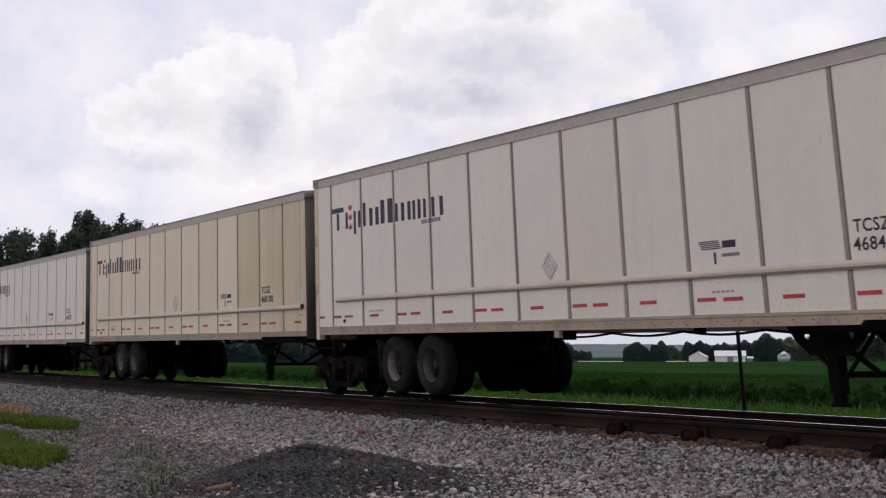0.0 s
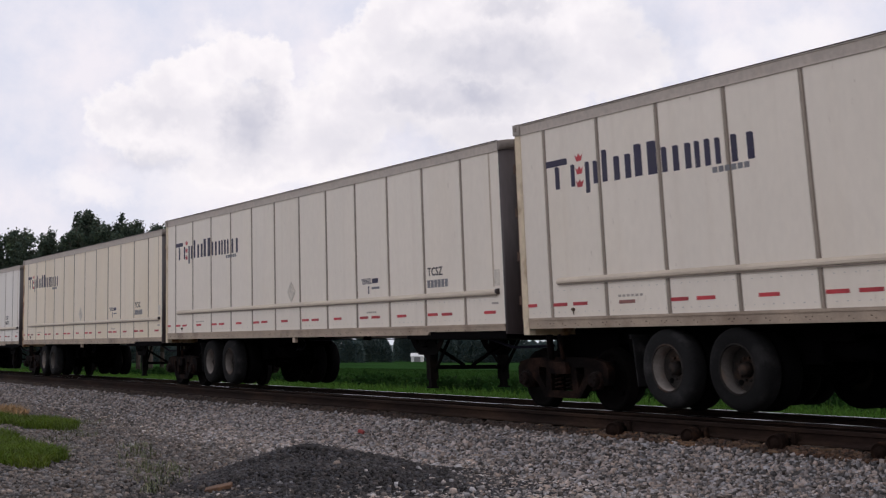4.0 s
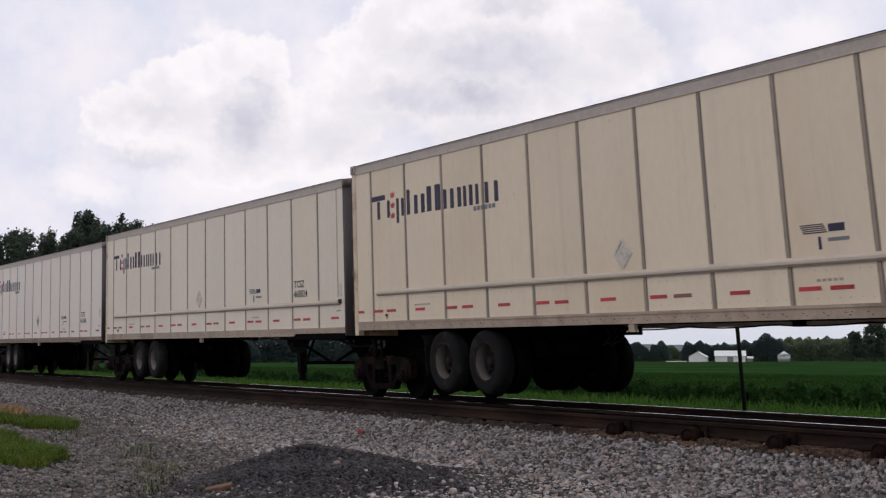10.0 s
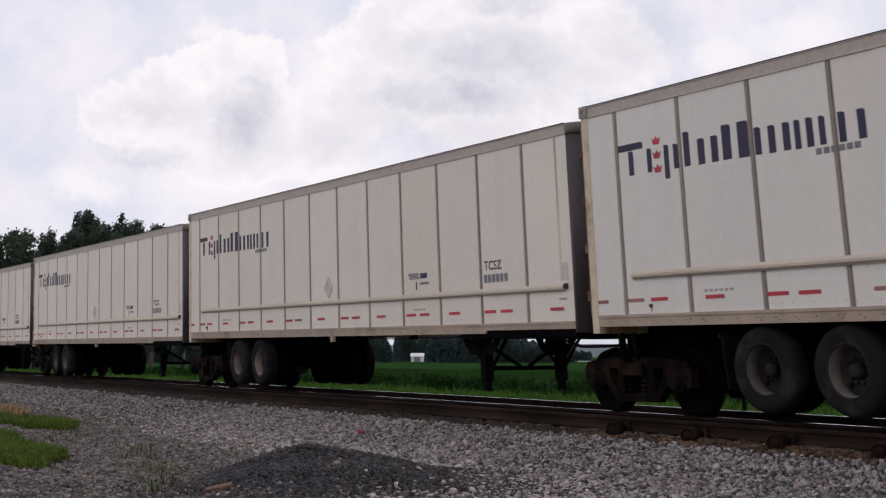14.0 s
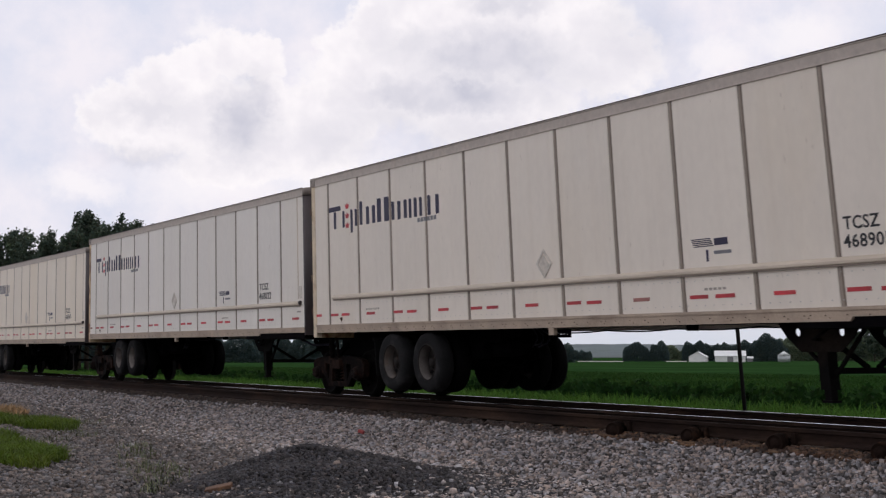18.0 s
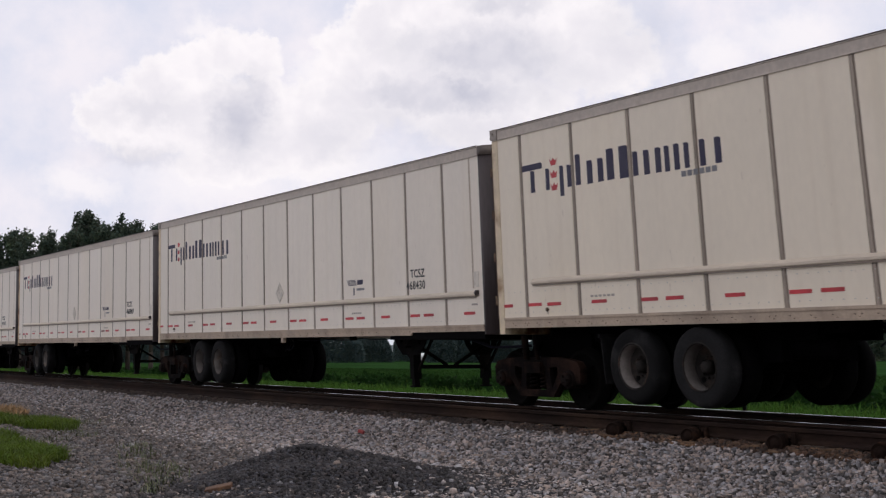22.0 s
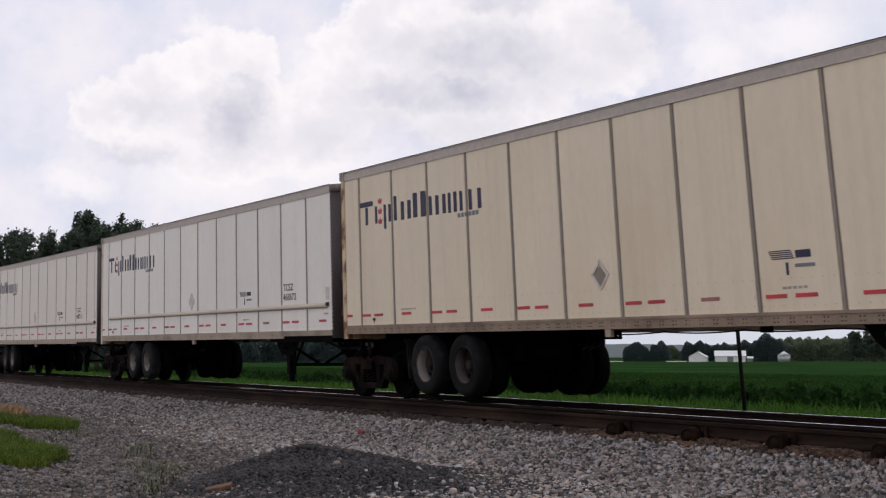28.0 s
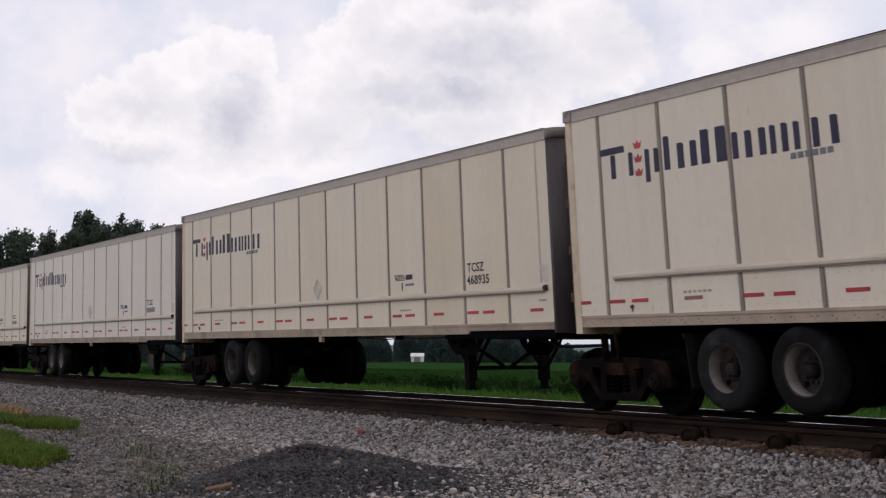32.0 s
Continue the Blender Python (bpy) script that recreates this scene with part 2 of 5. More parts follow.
def tube(bm, pts, r, seg=6):
    rings = []
    for i, p in enumerate(pts):
        d = (Vector(pts[min(i + 1, len(pts) - 1)]) - Vector(pts[max(i - 1, 0)])).normalized()
        q = d.to_track_quat("Z", "Y")
        rings.append([bm.verts.new(Vector(p) + q @ Vector((r * math.cos(2 * math.pi * k / seg), r * math.sin(2 * math.pi * k / seg), 0))) for k in range(seg)])
    for a, b in zip(rings, rings[1:]):
        for k in range(seg):
            bm.faces.new((a[k], a[(k + 1) % seg], b[(k + 1) % seg], b[k])).smooth = True
    bm.faces.new(rings[0][::-1]), bm.faces.new(rings[-1])


def lathe(bm, centre, profile, seg=28, mi=0):
    """Turn a closed profile of (y, radius) round an axle that runs along y."""
    cx, cy, cz = centre
    rings = [[bm.verts.new((cx + r * math.cos(2 * math.pi * k / seg), cy + y, cz + r * math.sin(2 * math.pi * k / seg))) for k in range(seg)] for y, r in profile]
    for a, b in zip(rings, rings[1:]):
        for k in range(seg):
            f = bm.faces.new((a[k], a[(k + 1) % seg], b[(k + 1) % seg], b[k]))
            f.smooth, f.material_index = True, mi
    if profile[0] != profile[-1]:
        bm.faces.new(rings[0][::-1]).material_index = mi
        bm.faces.new(rings[-1]).material_index = mi


def plate(bm, outer, holes, y0, y1, mi=0):
    """An upright plate in the x-z plane with holes, from y0 to y1."""
    edges = []
    for loop in (outer, *holes):
        v = [bm.verts.new((x, y0, z)) for x, z in loop]
        edges += [bm.edges.new((v[i], v[(i + 1) % len(v)])) for i in range(len(v))]
    faces = [g for g in bmesh.ops.triangle_fill(bm, use_beauty=True, edges=edges)["geom"] if isinstance(g, bmesh.types.BMFace)]
    up = bmesh.ops.extrude_face_region(bm, geom=faces)["geom"]
    bmesh.ops.translate(bm, verts=[g for g in up if isinstance(g, bmesh.types.BMVert)], vec=(0, y1 - y0, 0))


def ring2(cx, cz, r, seg=12, sx=1.0):
    return [(cx + sx * r * math.cos(2 * math.pi * i / seg), cz + r * math.sin(2 * math.pi * i / seg)) for i in range(seg)]


CACHE = {}


def part(name, make, material, parent, label="", key=None, at=None, smooth=False):
    """ONE mesh object under a thing or a part. make fills a bmesh; alike pieces share the mesh under their key."""
    me = CACHE.get(key) if key else None
    if me is None:
        bm = bmesh.new()
        make(bm)
        me = finish(bm, name, material, smooth)
        if key:
            CACHE[key] = me
    ob = new(name, me)
    ob.parent = parent
    if at is not None:
        ob.matrix_basis = at
    return tagged(ob, label)


# ---- the train: sizes ----
SPEED, START, PITCH, LENGTH = 18.1688, -23.262, 16.356, 16.15
FIRST, BAY, SEAM = 0.728, 1.271, 15.85          # first post, post to post, start of the rounded nose, from the rear
SIDE = 1.295
COUNT = 40


SLACK = {0: 4, 1: 5, 2: 9, 3: 2, 6: 14, 7: -3, 9: -3, 10: -3, 11: -5, 12: 1, 13: 1, 14: -4, 15: -9, 17: -2, 18: -6, 19: -10, 20: -1, 21: 3, 22: 5, 23: 11, 24: -8, 25: -3, 26: -5, 27: -6, 28: -5, 30: -6, 31: 4, 32: 8, 33: 16, 34: -3, 35: 9, 36: 6}


def rear_at(n, t):
    """Where the rear of trailer n is at t seconds; the couplings differ by some centimetres, and one is much longer."""
    return START + SPEED * t - n * PITCH - (0.482 if n >= 24 else 0.0) + 0.01 * SLACK.get(n, 0)


def top(u):
    return 3.993 - 0.142 * u / 16


def low(u):
    return 1.284 - 0.064 * u / 16


def slab(bm, u0, u1, y0, y1, a0, a1, b0, b1, mi=0):
    """A block along the trailer whose lower and upper edges run from a0 to a1 and from b0 to b1."""
    hexa(bm, [(u0, y0, a0), (u1, y0, a1), (u1, y1, a1), (u0, y1, a0), (u0, y0, b0), (u1, y0, b1), (u1, y1, b1), (u0, y1, b0)], mi)


POSTS = [FIRST + BAY * k for k in range(12)]
EDGES = [0.13, *POSTS, SEAM]


def panel(bm, k):
    a, b = EDGES[k] + (0.042 if k else 0), EDGES[k + 1] - (0.042 if k < 12 else 0.0)
    slab(bm, a, b, -SIDE, -SIDE + 0.03, low(a), low(b), top(a), top(b))


def post(bm, k):
    """A grimy post between two panels with a low rib along it."""
    a = POSTS[k]
    slab(bm, a - 0.042, a + 0.042, -SIDE + 0.009, -SIDE + 0.03, low(a), low(a), top(a), top(a))
    slab(bm, a - 0.026, a + 0.012, -SIDE - 0.001, -SIDE + 0.01, low(a), low(a), top(a), top(a), 1)


def roof_rail(bm):
    """One extruded rail with a lip at its foot and a cap along its upper edge."""
    prof = [(-0.016, -0.012), (-0.016, 0.0), (-0.010, 0.004), (-0.010, 0.124), (-0.02, 0.128), (-0.02, 0.141), (0.03, 0.141), (0.03, -0.012)]
    a = [bm.verts.new((0.0, -SIDE + y, top(0) + z)) for y, z in prof]
    b = [bm.verts.new((SEAM, -SIDE + y, top(SEAM) + z)) for y, z in prof]
    for i in range(len(prof)):
        bm.faces.new((a[i], a[(i + 1) % len(prof)], b[(i + 1) % len(prof)], b[i]))
    bm.faces.new(a[::-1]), bm.faces.new(b)
    slab(bm, 0.0, SEAM, -SIDE - 0.026, -SIDE + 0.03, top(0) + 0.142, top(SEAM) + 0.142, top(0) + 0.153, top(SEAM) + 0.153, 1)
    for i in range(50):
        u = 0.15 + 0.314 * i
        box(bm, u, u + 0.018, -SIDE - 0.014, -SIDE, top(u) + 0.055, top(u) + 0.072)


STEP = 13.5                                      # where the bottom rail grows shallower over the coupler plate


def sill(bm, slots):
    prof = [(0.13, low(0.13)), (SEAM, low(SEAM)), (SEAM, low(SEAM) - 0.098), (STEP + 0.05, low(STEP) - 0.098), (STEP, low(STEP) - 0.147), (0.13, low(0.13) - 0.147)]
    plate(bm, prof, [], -SIDE - 0.006, -SIDE + 0.03)
    slab(bm, 0.13, SEAM, -SIDE - 0.018, -SIDE + 0.03, low(0.13) - 0.03, low(SEAM) - 0.03, low(0.13) + 0.006, low(SEAM) + 0.006)
    step = 0.25 if slots else 0.305
    for i in range(int(15.2 / step)):
        u = 0.35 + step * i
        if slots:
            for du, dz in ((0, 0.055), (0.055, 0.055), (0, 0.1), (0.055, 0.1)):
                box(bm, u + du, u + du + 0.015, -SIDE - 0.009, -SIDE, low(u) - dz - 0.017, low(u) - dz, 1)
            continue
        box(bm, u, u + 0.016, -SIDE - 0.009, -SIDE, low(u) - 0.087, low(u) - 0.075, 1)
        if u < STEP - 0.1:
            box(bm, u + 0.06, u + 0.072, -SIDE - 0.009, -SIDE, low(u) - 0.115, low(u) - 0.104, 1)
        if i % 4 == 1:
            box(bm, u + 0.09, u + 0.104, -SIDE - 0.009, -SIDE, low(u) - 0.085, low(u) - 0.072, 1)


def rub_rail(bm):
    """A hollow alloy moulding, flat-faced, with a sloping upper edge."""
    prof = [(0.0, -0.05), (-0.028, -0.046), (-0.036, -0.036), (-0.036, -0.008), (-0.026, 0.01), (0.0, 0.034)]
    ends = []
    for u in (0.9, 15.7):
        z = 1.80 - 0.085 * (u - 0.9) / 14.8
        ends.append([bm.verts.new((u, -SIDE + y, z + h)) for y, h in prof])
    for i in range(len(prof) - 1):
        bm.faces.new((ends[0][i], ends[1][i], ends[1][i + 1], ends[0][i + 1]))
    bm.faces.new(ends[0]), bm.faces.new(ends[1][::-1])
    # a dark strip that stands in for the shadow line under the moulding
    slab(bm, 0.92, 15.66, -SIDE - 0.026, -SIDE + 0.002, 1.733, 1.648, 1.751, 1.666, 1)


def rub_cap(bm):
    rod(bm, (15.68, -SIDE - 0.02, 1.714), (15.73, -SIDE - 0.02, 1.714), 0.043, 10)


def nose_section(bm, z0, z1, grow=0.0, front=0):
    """The rounded front: both corners and the front wall, as one bent sheet."""
    r, seg = LENGTH - SEAM, 7
    pts = [(SEAM, -SIDE - grow)]
    for i in range(seg + 1):
        a = math.pi / 2 * i / seg
        pts.append((SEAM + (r + grow) * math.sin(a), -SIDE + r - (r + grow) * math.cos(a)))
    pts += [(x, -y) for x, y in reversed(pts)]
    lo, hi = [bm.verts.new((x, y, z0)) for x, y in pts], [bm.verts.new((x, y, z1)) for x, y in pts]
    for i in range(len(pts) - 1):
        side = bm.faces.new((lo[i], lo[i + 1], hi[i + 1], hi[i]))
        side.smooth = i != seg + 1
        side.material_index = front if i == seg + 1 else 0
    bm.faces.new(hi), bm.faces.new(lo[::-1])
    bm.faces.new((lo[-1], lo[0], hi[0], hi[-1]))


def roof(bm):
    slab(bm, 0.02, SEAM, -SIDE + 0.03, SIDE - 0.03, top(0) + 0.10, top(SEAM) + 0.10, top(0) + 0.13, top(SEAM) + 0.13)


def far_side(bm):
    slab(bm, 0.13, SEAM, SIDE - 0.03, SIDE, low(0) - 0.147, low(SEAM) - 0.147, top(0) + 0.141, top(SEAM) + 0.141)
    for u in POSTS:
        box(bm, u - 0.03, u + 0.03, SIDE, SIDE + 0.006, low(u), top(u), 1)


def rear_corner(bm, s):
    y0, y1 = (-SIDE - 0.01, -SIDE + 0.1) if s < 0 else (SIDE - 0.1, SIDE + 0.01)
    box(bm, -0.01, 0.13, y0, y1, 1.05, top(0) + 0.0)


def corner_casting(bm):
    """The cast block at the head of the rear corner, with an oval hole."""
    plate(bm, [(-0.03, top(0) + 0.002), (0.145, top(0) + 0.002), (0.145, top(0) + 0.158), (-0.03, top(0) + 0.158)], [ring2(0.055, top(0) + 0.08, 0.032, 10, 0.8)], -SIDE - 0.028, -SIDE - 0.006)
    box(bm, -0.028, 0.143, -SIDE - 0.006, -SIDE + 0.1, top(0) + 0.003, top(0) + 0.157)


def nose_patch(bm):
    """A pale plate riveted over the upper end of the rounded front corner."""
    nose_section(bm, top(16) - 0.36, top(16) - 0.004, 0.006)


def seam_rivets(bm):
    """A row of bright rivets up the front seam."""
    for i in range(33):
        z = 1.24 + 0.08 * i
        box(bm, SEAM + 0.01, SEAM + 0.04, -SIDE - 0.012, -SIDE + 0.01, z, z + 0.035)


def front_seam(bm):
    """A narrow brown joint strip a little behind the front corner."""
    slab(bm, 15.555, 15.60, -SIDE - 0.002, -SIDE + 0.01, 1.79, 1.79, top(15.6) - 0.02, top(15.6) - 0.02)


def marker_lamp(bm):
    """A small dark lamp base with a drooping lead, low on the side near the rear."""
    lathe(bm, (1.24, -SIDE - 0.004, 1.385), [(-0.03, 0.001), (-0.03, 0.018), (-0.012, 0.026), (0.012, 0.028)], 12)
    tube(bm, [(1.24, -SIDE - 0.012, 1.36), (1.247, -SIDE - 0.012, 1.33), (1.243, -SIDE - 0.004, 1.32)], 0.006, 5)


def panel_rivets(bm):
    """Two lines of small rivet heads along the lower panels."""
    for lift in (0.07, 0.37):
        for i in range(98):
            u = 0.26 + 0.155 * i
            box(bm, u, u + 0.013, -SIDE - 0.003, -SIDE + 0.001, low(u) + lift, low(u) + lift + 0.013)


def rear_header(bm):
    box(bm, -0.012, 0.10, -SIDE + 0.1, SIDE - 0.1, top(0) - 0.1, top(0) + 0.14)


def rear_sill(bm):
    box(bm, -0.012, 0.12, -SIDE + 0.1, SIDE - 0.1, 1.05, 1.26)


def rear_door(bm, s):
    y0, y1 = (-SIDE + 0.1, -0.005) if s < 0 else (0.005, SIDE - 0.1)
    box(bm, 0.0, 0.05, y0, y1, 1.26, top(0) - 0.1)
    for f in (0.3, 0.75):
        y = y0 + (y1 - y0) * f
        rod(bm, (-0.012, y, 1.27), (-0.012, y, top(0) - 0.12), 0.015, 6)


def floor_pan(bm):
    slab(bm, 0.13, 15.9, -SIDE + 0.035, SIDE - 0.035, low(0) - 0.09, low(16) - 0.09, low(0) - 0.04, low(16) - 0.04)


def long_beam(bm, y):
    slab(bm, 0.2, 5.5, y - 0.06, y + 0.06, 0.93, 0.92, low(0) - 0.09, low(5.5) - 0.09)


def coupler_plate(bm):
    slab(bm, 12.75, 15.85, -SIDE + 0.005, SIDE - 0.005, low(12.75) - 0.215, low(15.85) - 0.215, low(12.75) - 0.149, low(15.85) - 0.149)
    slab(bm, STEP + 0.06, 15.85, -SIDE + 0.004, SIDE - 0.004, low(STEP) - 0.149, low(15.85) - 0.149, low(STEP) - 0.1, low(15.85) - 0.1)


def slider_beam(bm, y):
    """A long beam with two spring hangers welded under it, cut as one outline."""
    plate(bm, [(2.3, 0.93), (2.3, 0.66), (2.7, 0.66), (3.0, 0.45), (3.35, 0.45), (3.65, 0.66), (3.85, 0.66), (4.15, 0.45), (4.5, 0.45), (4.8, 0.66), (5.2, 0.66), (5.2, 0.93)], [], y - 0.08, y + 0.08)


def cross_member(bm, u):
    box(bm, u - 0.08, u + 0.08, -0.47, 0.47, 0.72, 0.9)


def slider_rail(bm, y):
    plate(bm, [(5.0, 1.0), (6.0, 1.0), (6.0, 1.13), (5.0, 1.13)], [ring2(5.1 + 0.09 * i, 1.055, 0.02, 8) for i in range(10)], y - 0.01, y + 0.01)


def brake_box(bm):
    """The brake gear between the rail bogie and the road wheels."""
    box(bm, 1.55, 2.45, -0.62, 0.62, 0.5, 1.12)
    box(bm, 0.25, 1.6, -0.5, 0.5, 1.07, 1.13)
    for y in (-0.4, 0.4):
        rod(bm, (2.45, y, 0.72), (2.85, y, 0.72), 0.1, 10)


def brake_tank(bm):
    rod(bm, (4.95, -0.35, 0.82), (5.7, -0.35, 0.82), 0.13, 12)


AXLES = (3.2, 4.45)
TYRE = [(-0.12, 0.29), (-0.13, 0.33), (-0.135, 0.42), (-0.115, 0.475), (-0.07, 0.495), (0.07, 0.495), (0.115, 0.475), (0.135, 0.42), (0.13, 0.33), (0.12, 0.29), (-0.12, 0.29)]


def tyre(bm):
    lathe(bm, (0, 0, 0), TYRE, 32)


def outer_rim(bm):
    """A deep-dished rim: dark flange, pale barrel and the dark disc at its bottom with ten wheel nuts and two hand
    holes. These tones hold the dish's shade and sky light; the holes are black discs.
    """
    lathe(bm, (0, 0, 0), [(-0.118, 0.31), (-0.134, 0.298), (-0.13, 0.284), (-0.118, 0.279), (-0.11, 0.29), (-0.118, 0.31)], 32, 1)
    lathe(bm, (0, 0, 0), [(-0.118, 0.281), (-0.06, 0.268), (0.05, 0.262), (0.07, 0.275), (0.07, 0.30), (-0.10, 0.30), (-0.118, 0.281)], 32)
    lathe(bm, (0, 0, 0), [(0.045, 0.262), (0.04, 0.22), (0.055, 0.17), (0.055, 0.09), (0.075, 0.09), (0.075, 0.262), (0.045, 0.262)], 28, 1)
    for a in (0.9, 0.9 + math.pi):
        rod(bm, (0.2 * math.cos(a), 0.06, 0.2 * math.sin(a)), (0.2 * math.cos(a), 0.038, 0.2 * math.sin(a)), 0.036, 10, mi=2)
    for i in range(10):
        a = 2 * math.pi * i / 10
        c, s = math.cos(a), math.sin(a)
        rod(bm, (0.135 * c, 0.056, 0.135 * s), (0.135 * c, 0.02, 0.135 * s), 0.016, 6, mi=1)


def hub(bm):
    lathe(bm, (0, 0, 0), [(-0.055, 0.001), (-0.055, 0.05), (-0.035, 0.075), (0.0, 0.08), (0.058, 0.095), (0.058, 0.001)], 14)


def axle(bm, u):
    rod(bm, (u, -0.95, 0.6), (u, 0.95, 0.6), 0.065, 10)
    for y in (-0.62, 0.62):
        rod(bm, (u, y - 0.08, 0.6), (u, y + 0.08, 0.6), 0.2, 12)


LEG, LEG_Y = 12.58, 0.72           # where the landing legs stand


def mud_flap(bm):
    """A hanging rubber flap before the road wheels, its foot swung back a little."""
    hexa(bm, [(2.56, -1.22, 0.36), (2.58, -1.22, 0.36), (2.58, -0.72, 0.36), (2.56, -0.72, 0.36), (2.50, -1.22, 0.98), (2.52, -1.22, 0.98), (2.52, -0.72, 0.98), (2.50, -0.72, 0.98)])
    box(bm, 2.47, 2.51, -1.24, -0.5, 0.97, 1.03)


def gear_leg(bm, s):
    y = s * LEG_Y
    box(bm, LEG - 0.075, LEG + 0.075, y - 0.075, y + 0.075, 0.34, 1.10)
    box(bm, LEG - 0.05, LEG + 0.05, y - 0.05, y + 0.05, 0.22, 0.34)


def gear_foot(bm, s):
    y = s * LEG_Y
    box(bm, LEG - 0.07, LEG + 0.07, y - 0.08, y + 0.08, 0.195, 0.225)


def gear_gusset(bm, s):
    y = s * LEG_Y
    plate(bm, [(LEG - 0.66, 1.12), (LEG + 0.66, 1.12), (LEG + 0.5, 0.92), (LEG + 0.3, 0.76), (LEG - 0.3, 0.76), (LEG - 0.5, 0.92)], [ring2(LEG - 0.33, 0.985, 0.05, 10, 0.8), ring2(LEG + 0.33, 0.985, 0.05, 10, 0.8)], y - 0.09, y - 0.076)


def gear_brace(bm):
    beam(bm, (LEG, -LEG_Y, 0.55), (LEG, LEG_Y, 0.55), 0.07, 0.07)
    for s in (-1, 1):
        beam(bm, (LEG, s * LEG_Y, 0.95), (LEG, s * 0.08, 0.58), 0.05, 0.05)


def gear_strut(bm, s):
    y = s * (LEG_Y - 0.02)
    beam(bm, (LEG - 0.6, y, 1.05), (LEG - 0.04, y, 0.56), 0.04, 0.035)
    beam(bm, (LEG + 0.6, y, 1.05), (LEG + 0.05, y, 0.46), 0.04, 0.035)


def hanger_box(bm):
    box(bm, 10.57, 10.69, -1.02, -0.92, low(10.6) - 0.215, low(10.6) - 0.09)


def gear_crank(bm):
    rod(bm, (LEG, -LEG_Y - 0.07, 0.9), (LEG, -LEG_Y - 0.2, 0.9), 0.02, 6)
    rod(bm, (LEG, -LEG_Y - 0.2, 0.9), (LEG + 0.25, -LEG_Y - 0.2, 1.02), 0.015, 6)


def side_bracket(bm):
    box(bm, 7.95, 8.07, -SIDE, -SIDE + 0.06, low(8) - 0.25, low(8) - 0.149)


def wire(bm, i):
    u = 6.35 + 0.11 * i
    far = 0.16 + 0.05 * (i % 3)
    tube(bm, [(u, -0.5, 1.13), (u + 0.06, -0.5, 1.10), (u + far, -0.52, 1.03), (u + far + 0.03, -0.54, 0.96), (u + far - 0.05, -0.54, 0.89), (u + 0.02 - 0.03 * i, -0.52, 0.84 + 0.025 * (i % 2))], 0.012, 5)


def brake_hose(bm, loose):
    pts = []
    for i in range(49):
        u = 6.2 + 6.3 * i / 48
        pts.append((u, -0.15, 1.08 - (0.05 if loose else 0.025) * abs(math.sin((u - 6.2) * math.pi / 1.575))))
    tube(bm, pts, 0.019 if loose else 0.011, 6)


def glad_hand_hose(bm):
    pts = [(14.75, -1.0, 1.03)]
    for i in range(1, 15):
        f = i / 14
        pts.append((14.75 + 1.75 * f, -1.0 + 0.1 * f, 1.03 - 0.13 * min(1.0, 2.4 * f) ** 1.5 - 0.02 * math.sin(math.pi * f)))
    tube(bm, pts, 0.024, 6)


def door_edge(bm):
    box(bm, -0.055, -0.012, -SIDE + 0.005, -SIDE + 0.06, 1.28, top(0) - 0.05)


def hinge(bm):
    box(bm, -0.075, -0.012, -SIDE - 0.016, -SIDE + 0.03, -0.06, 0.06)
    rod(bm, (-0.075, -SIDE + 0.004, -0.07), (-0.075, -SIDE + 0.004, 0.07), 0.018, 8)


def placard(bm, zc):
    u, y = 7.93, -SIDE
    plate(bm, [(u - 0.2, zc), (u, zc + 0.21), (u + 0.2, zc), (u, zc - 0.21)], [[(u - 0.15, zc), (u, zc + 0.16), (u + 0.15, zc), (u, zc - 0.16)]], y - 0.012, y)


def placard_flap(bm, zc, angle):
    u, y = 7.93, -SIDE
    plate(bm, [(u - 0.15, zc + 0.02 * angle), (u, zc + 0.12), (u + 0.15, zc - 0.03 * angle), (u, zc - 0.17)], [], y - 0.006, y - 0.001)


def strip(bm):
    box(bm, -0.165, 0.165, -SIDE - 0.004, -SIDE + 0.002, -0.023, 0.023)


STRIPS = [0.19, 0.93, 1.4, 2.43, 3.47, 3.95, 5.01, 6.03, 6.49, 7.56, 8.6, 9.06, 10.07, 11.17, 11.63, 12.6, 13.67, 14.13, 15.43]

# The lettering stands as plain upright bars of its size and colour: start, end, foot, head in metres.
BARS = [(0.76, 1.28, 3.41, 3.50), (0.97, 1.08, 3.08, 3.40), (1.35, 1.45, 3.08, 3.39), (1.69, 1.79, 2.96, 3.39), (1.87, 1.97, 3.07, 3.38), (2.07, 2.19, 3.07, 3.50), (2.33, 2.46, 3.06, 3.38), (2.57, 2.70, 3.06, 3.38),
        (2.77, 2.93, 3.06, 3.48), (3.04, 3.23, 3.05, 3.48), (3.32, 3.43, 3.05, 3.37), (3.54, 3.66, 3.04, 3.36), (3.77, 3.89, 3.04, 3.36), (3.95, 4.05, 3.03, 3.36), (4.13, 4.24, 3.03, 3.36), (4.32, 4.42, 3.03, 3.35), (4.60, 4.71, 3.02, 3.35), (4.87, 4.99, 3.02, 3.34)]


def block(bm, u0, u1, z0, z1):
    u0, u1 = u0 + 0.004, u1 - 0.004
    plate(bm, [(u0, z0), (u1, z0), (u1, z1 - 0.02), (u1 - 0.03, z1), (u0, z1)], [], -SIDE - 0.003, -SIDE + 0.001)


def crest(bm, z):
    plate(bm, [(1.50, z - 0.05), (1.61, z - 0.05), (1.645, z + 0.045), (1.595, z + 0.01), (1.555, z + 0.06), (1.515, z + 0.01), (1.465, z + 0.045)], [], -SIDE - 0.003, -SIDE + 0.001)


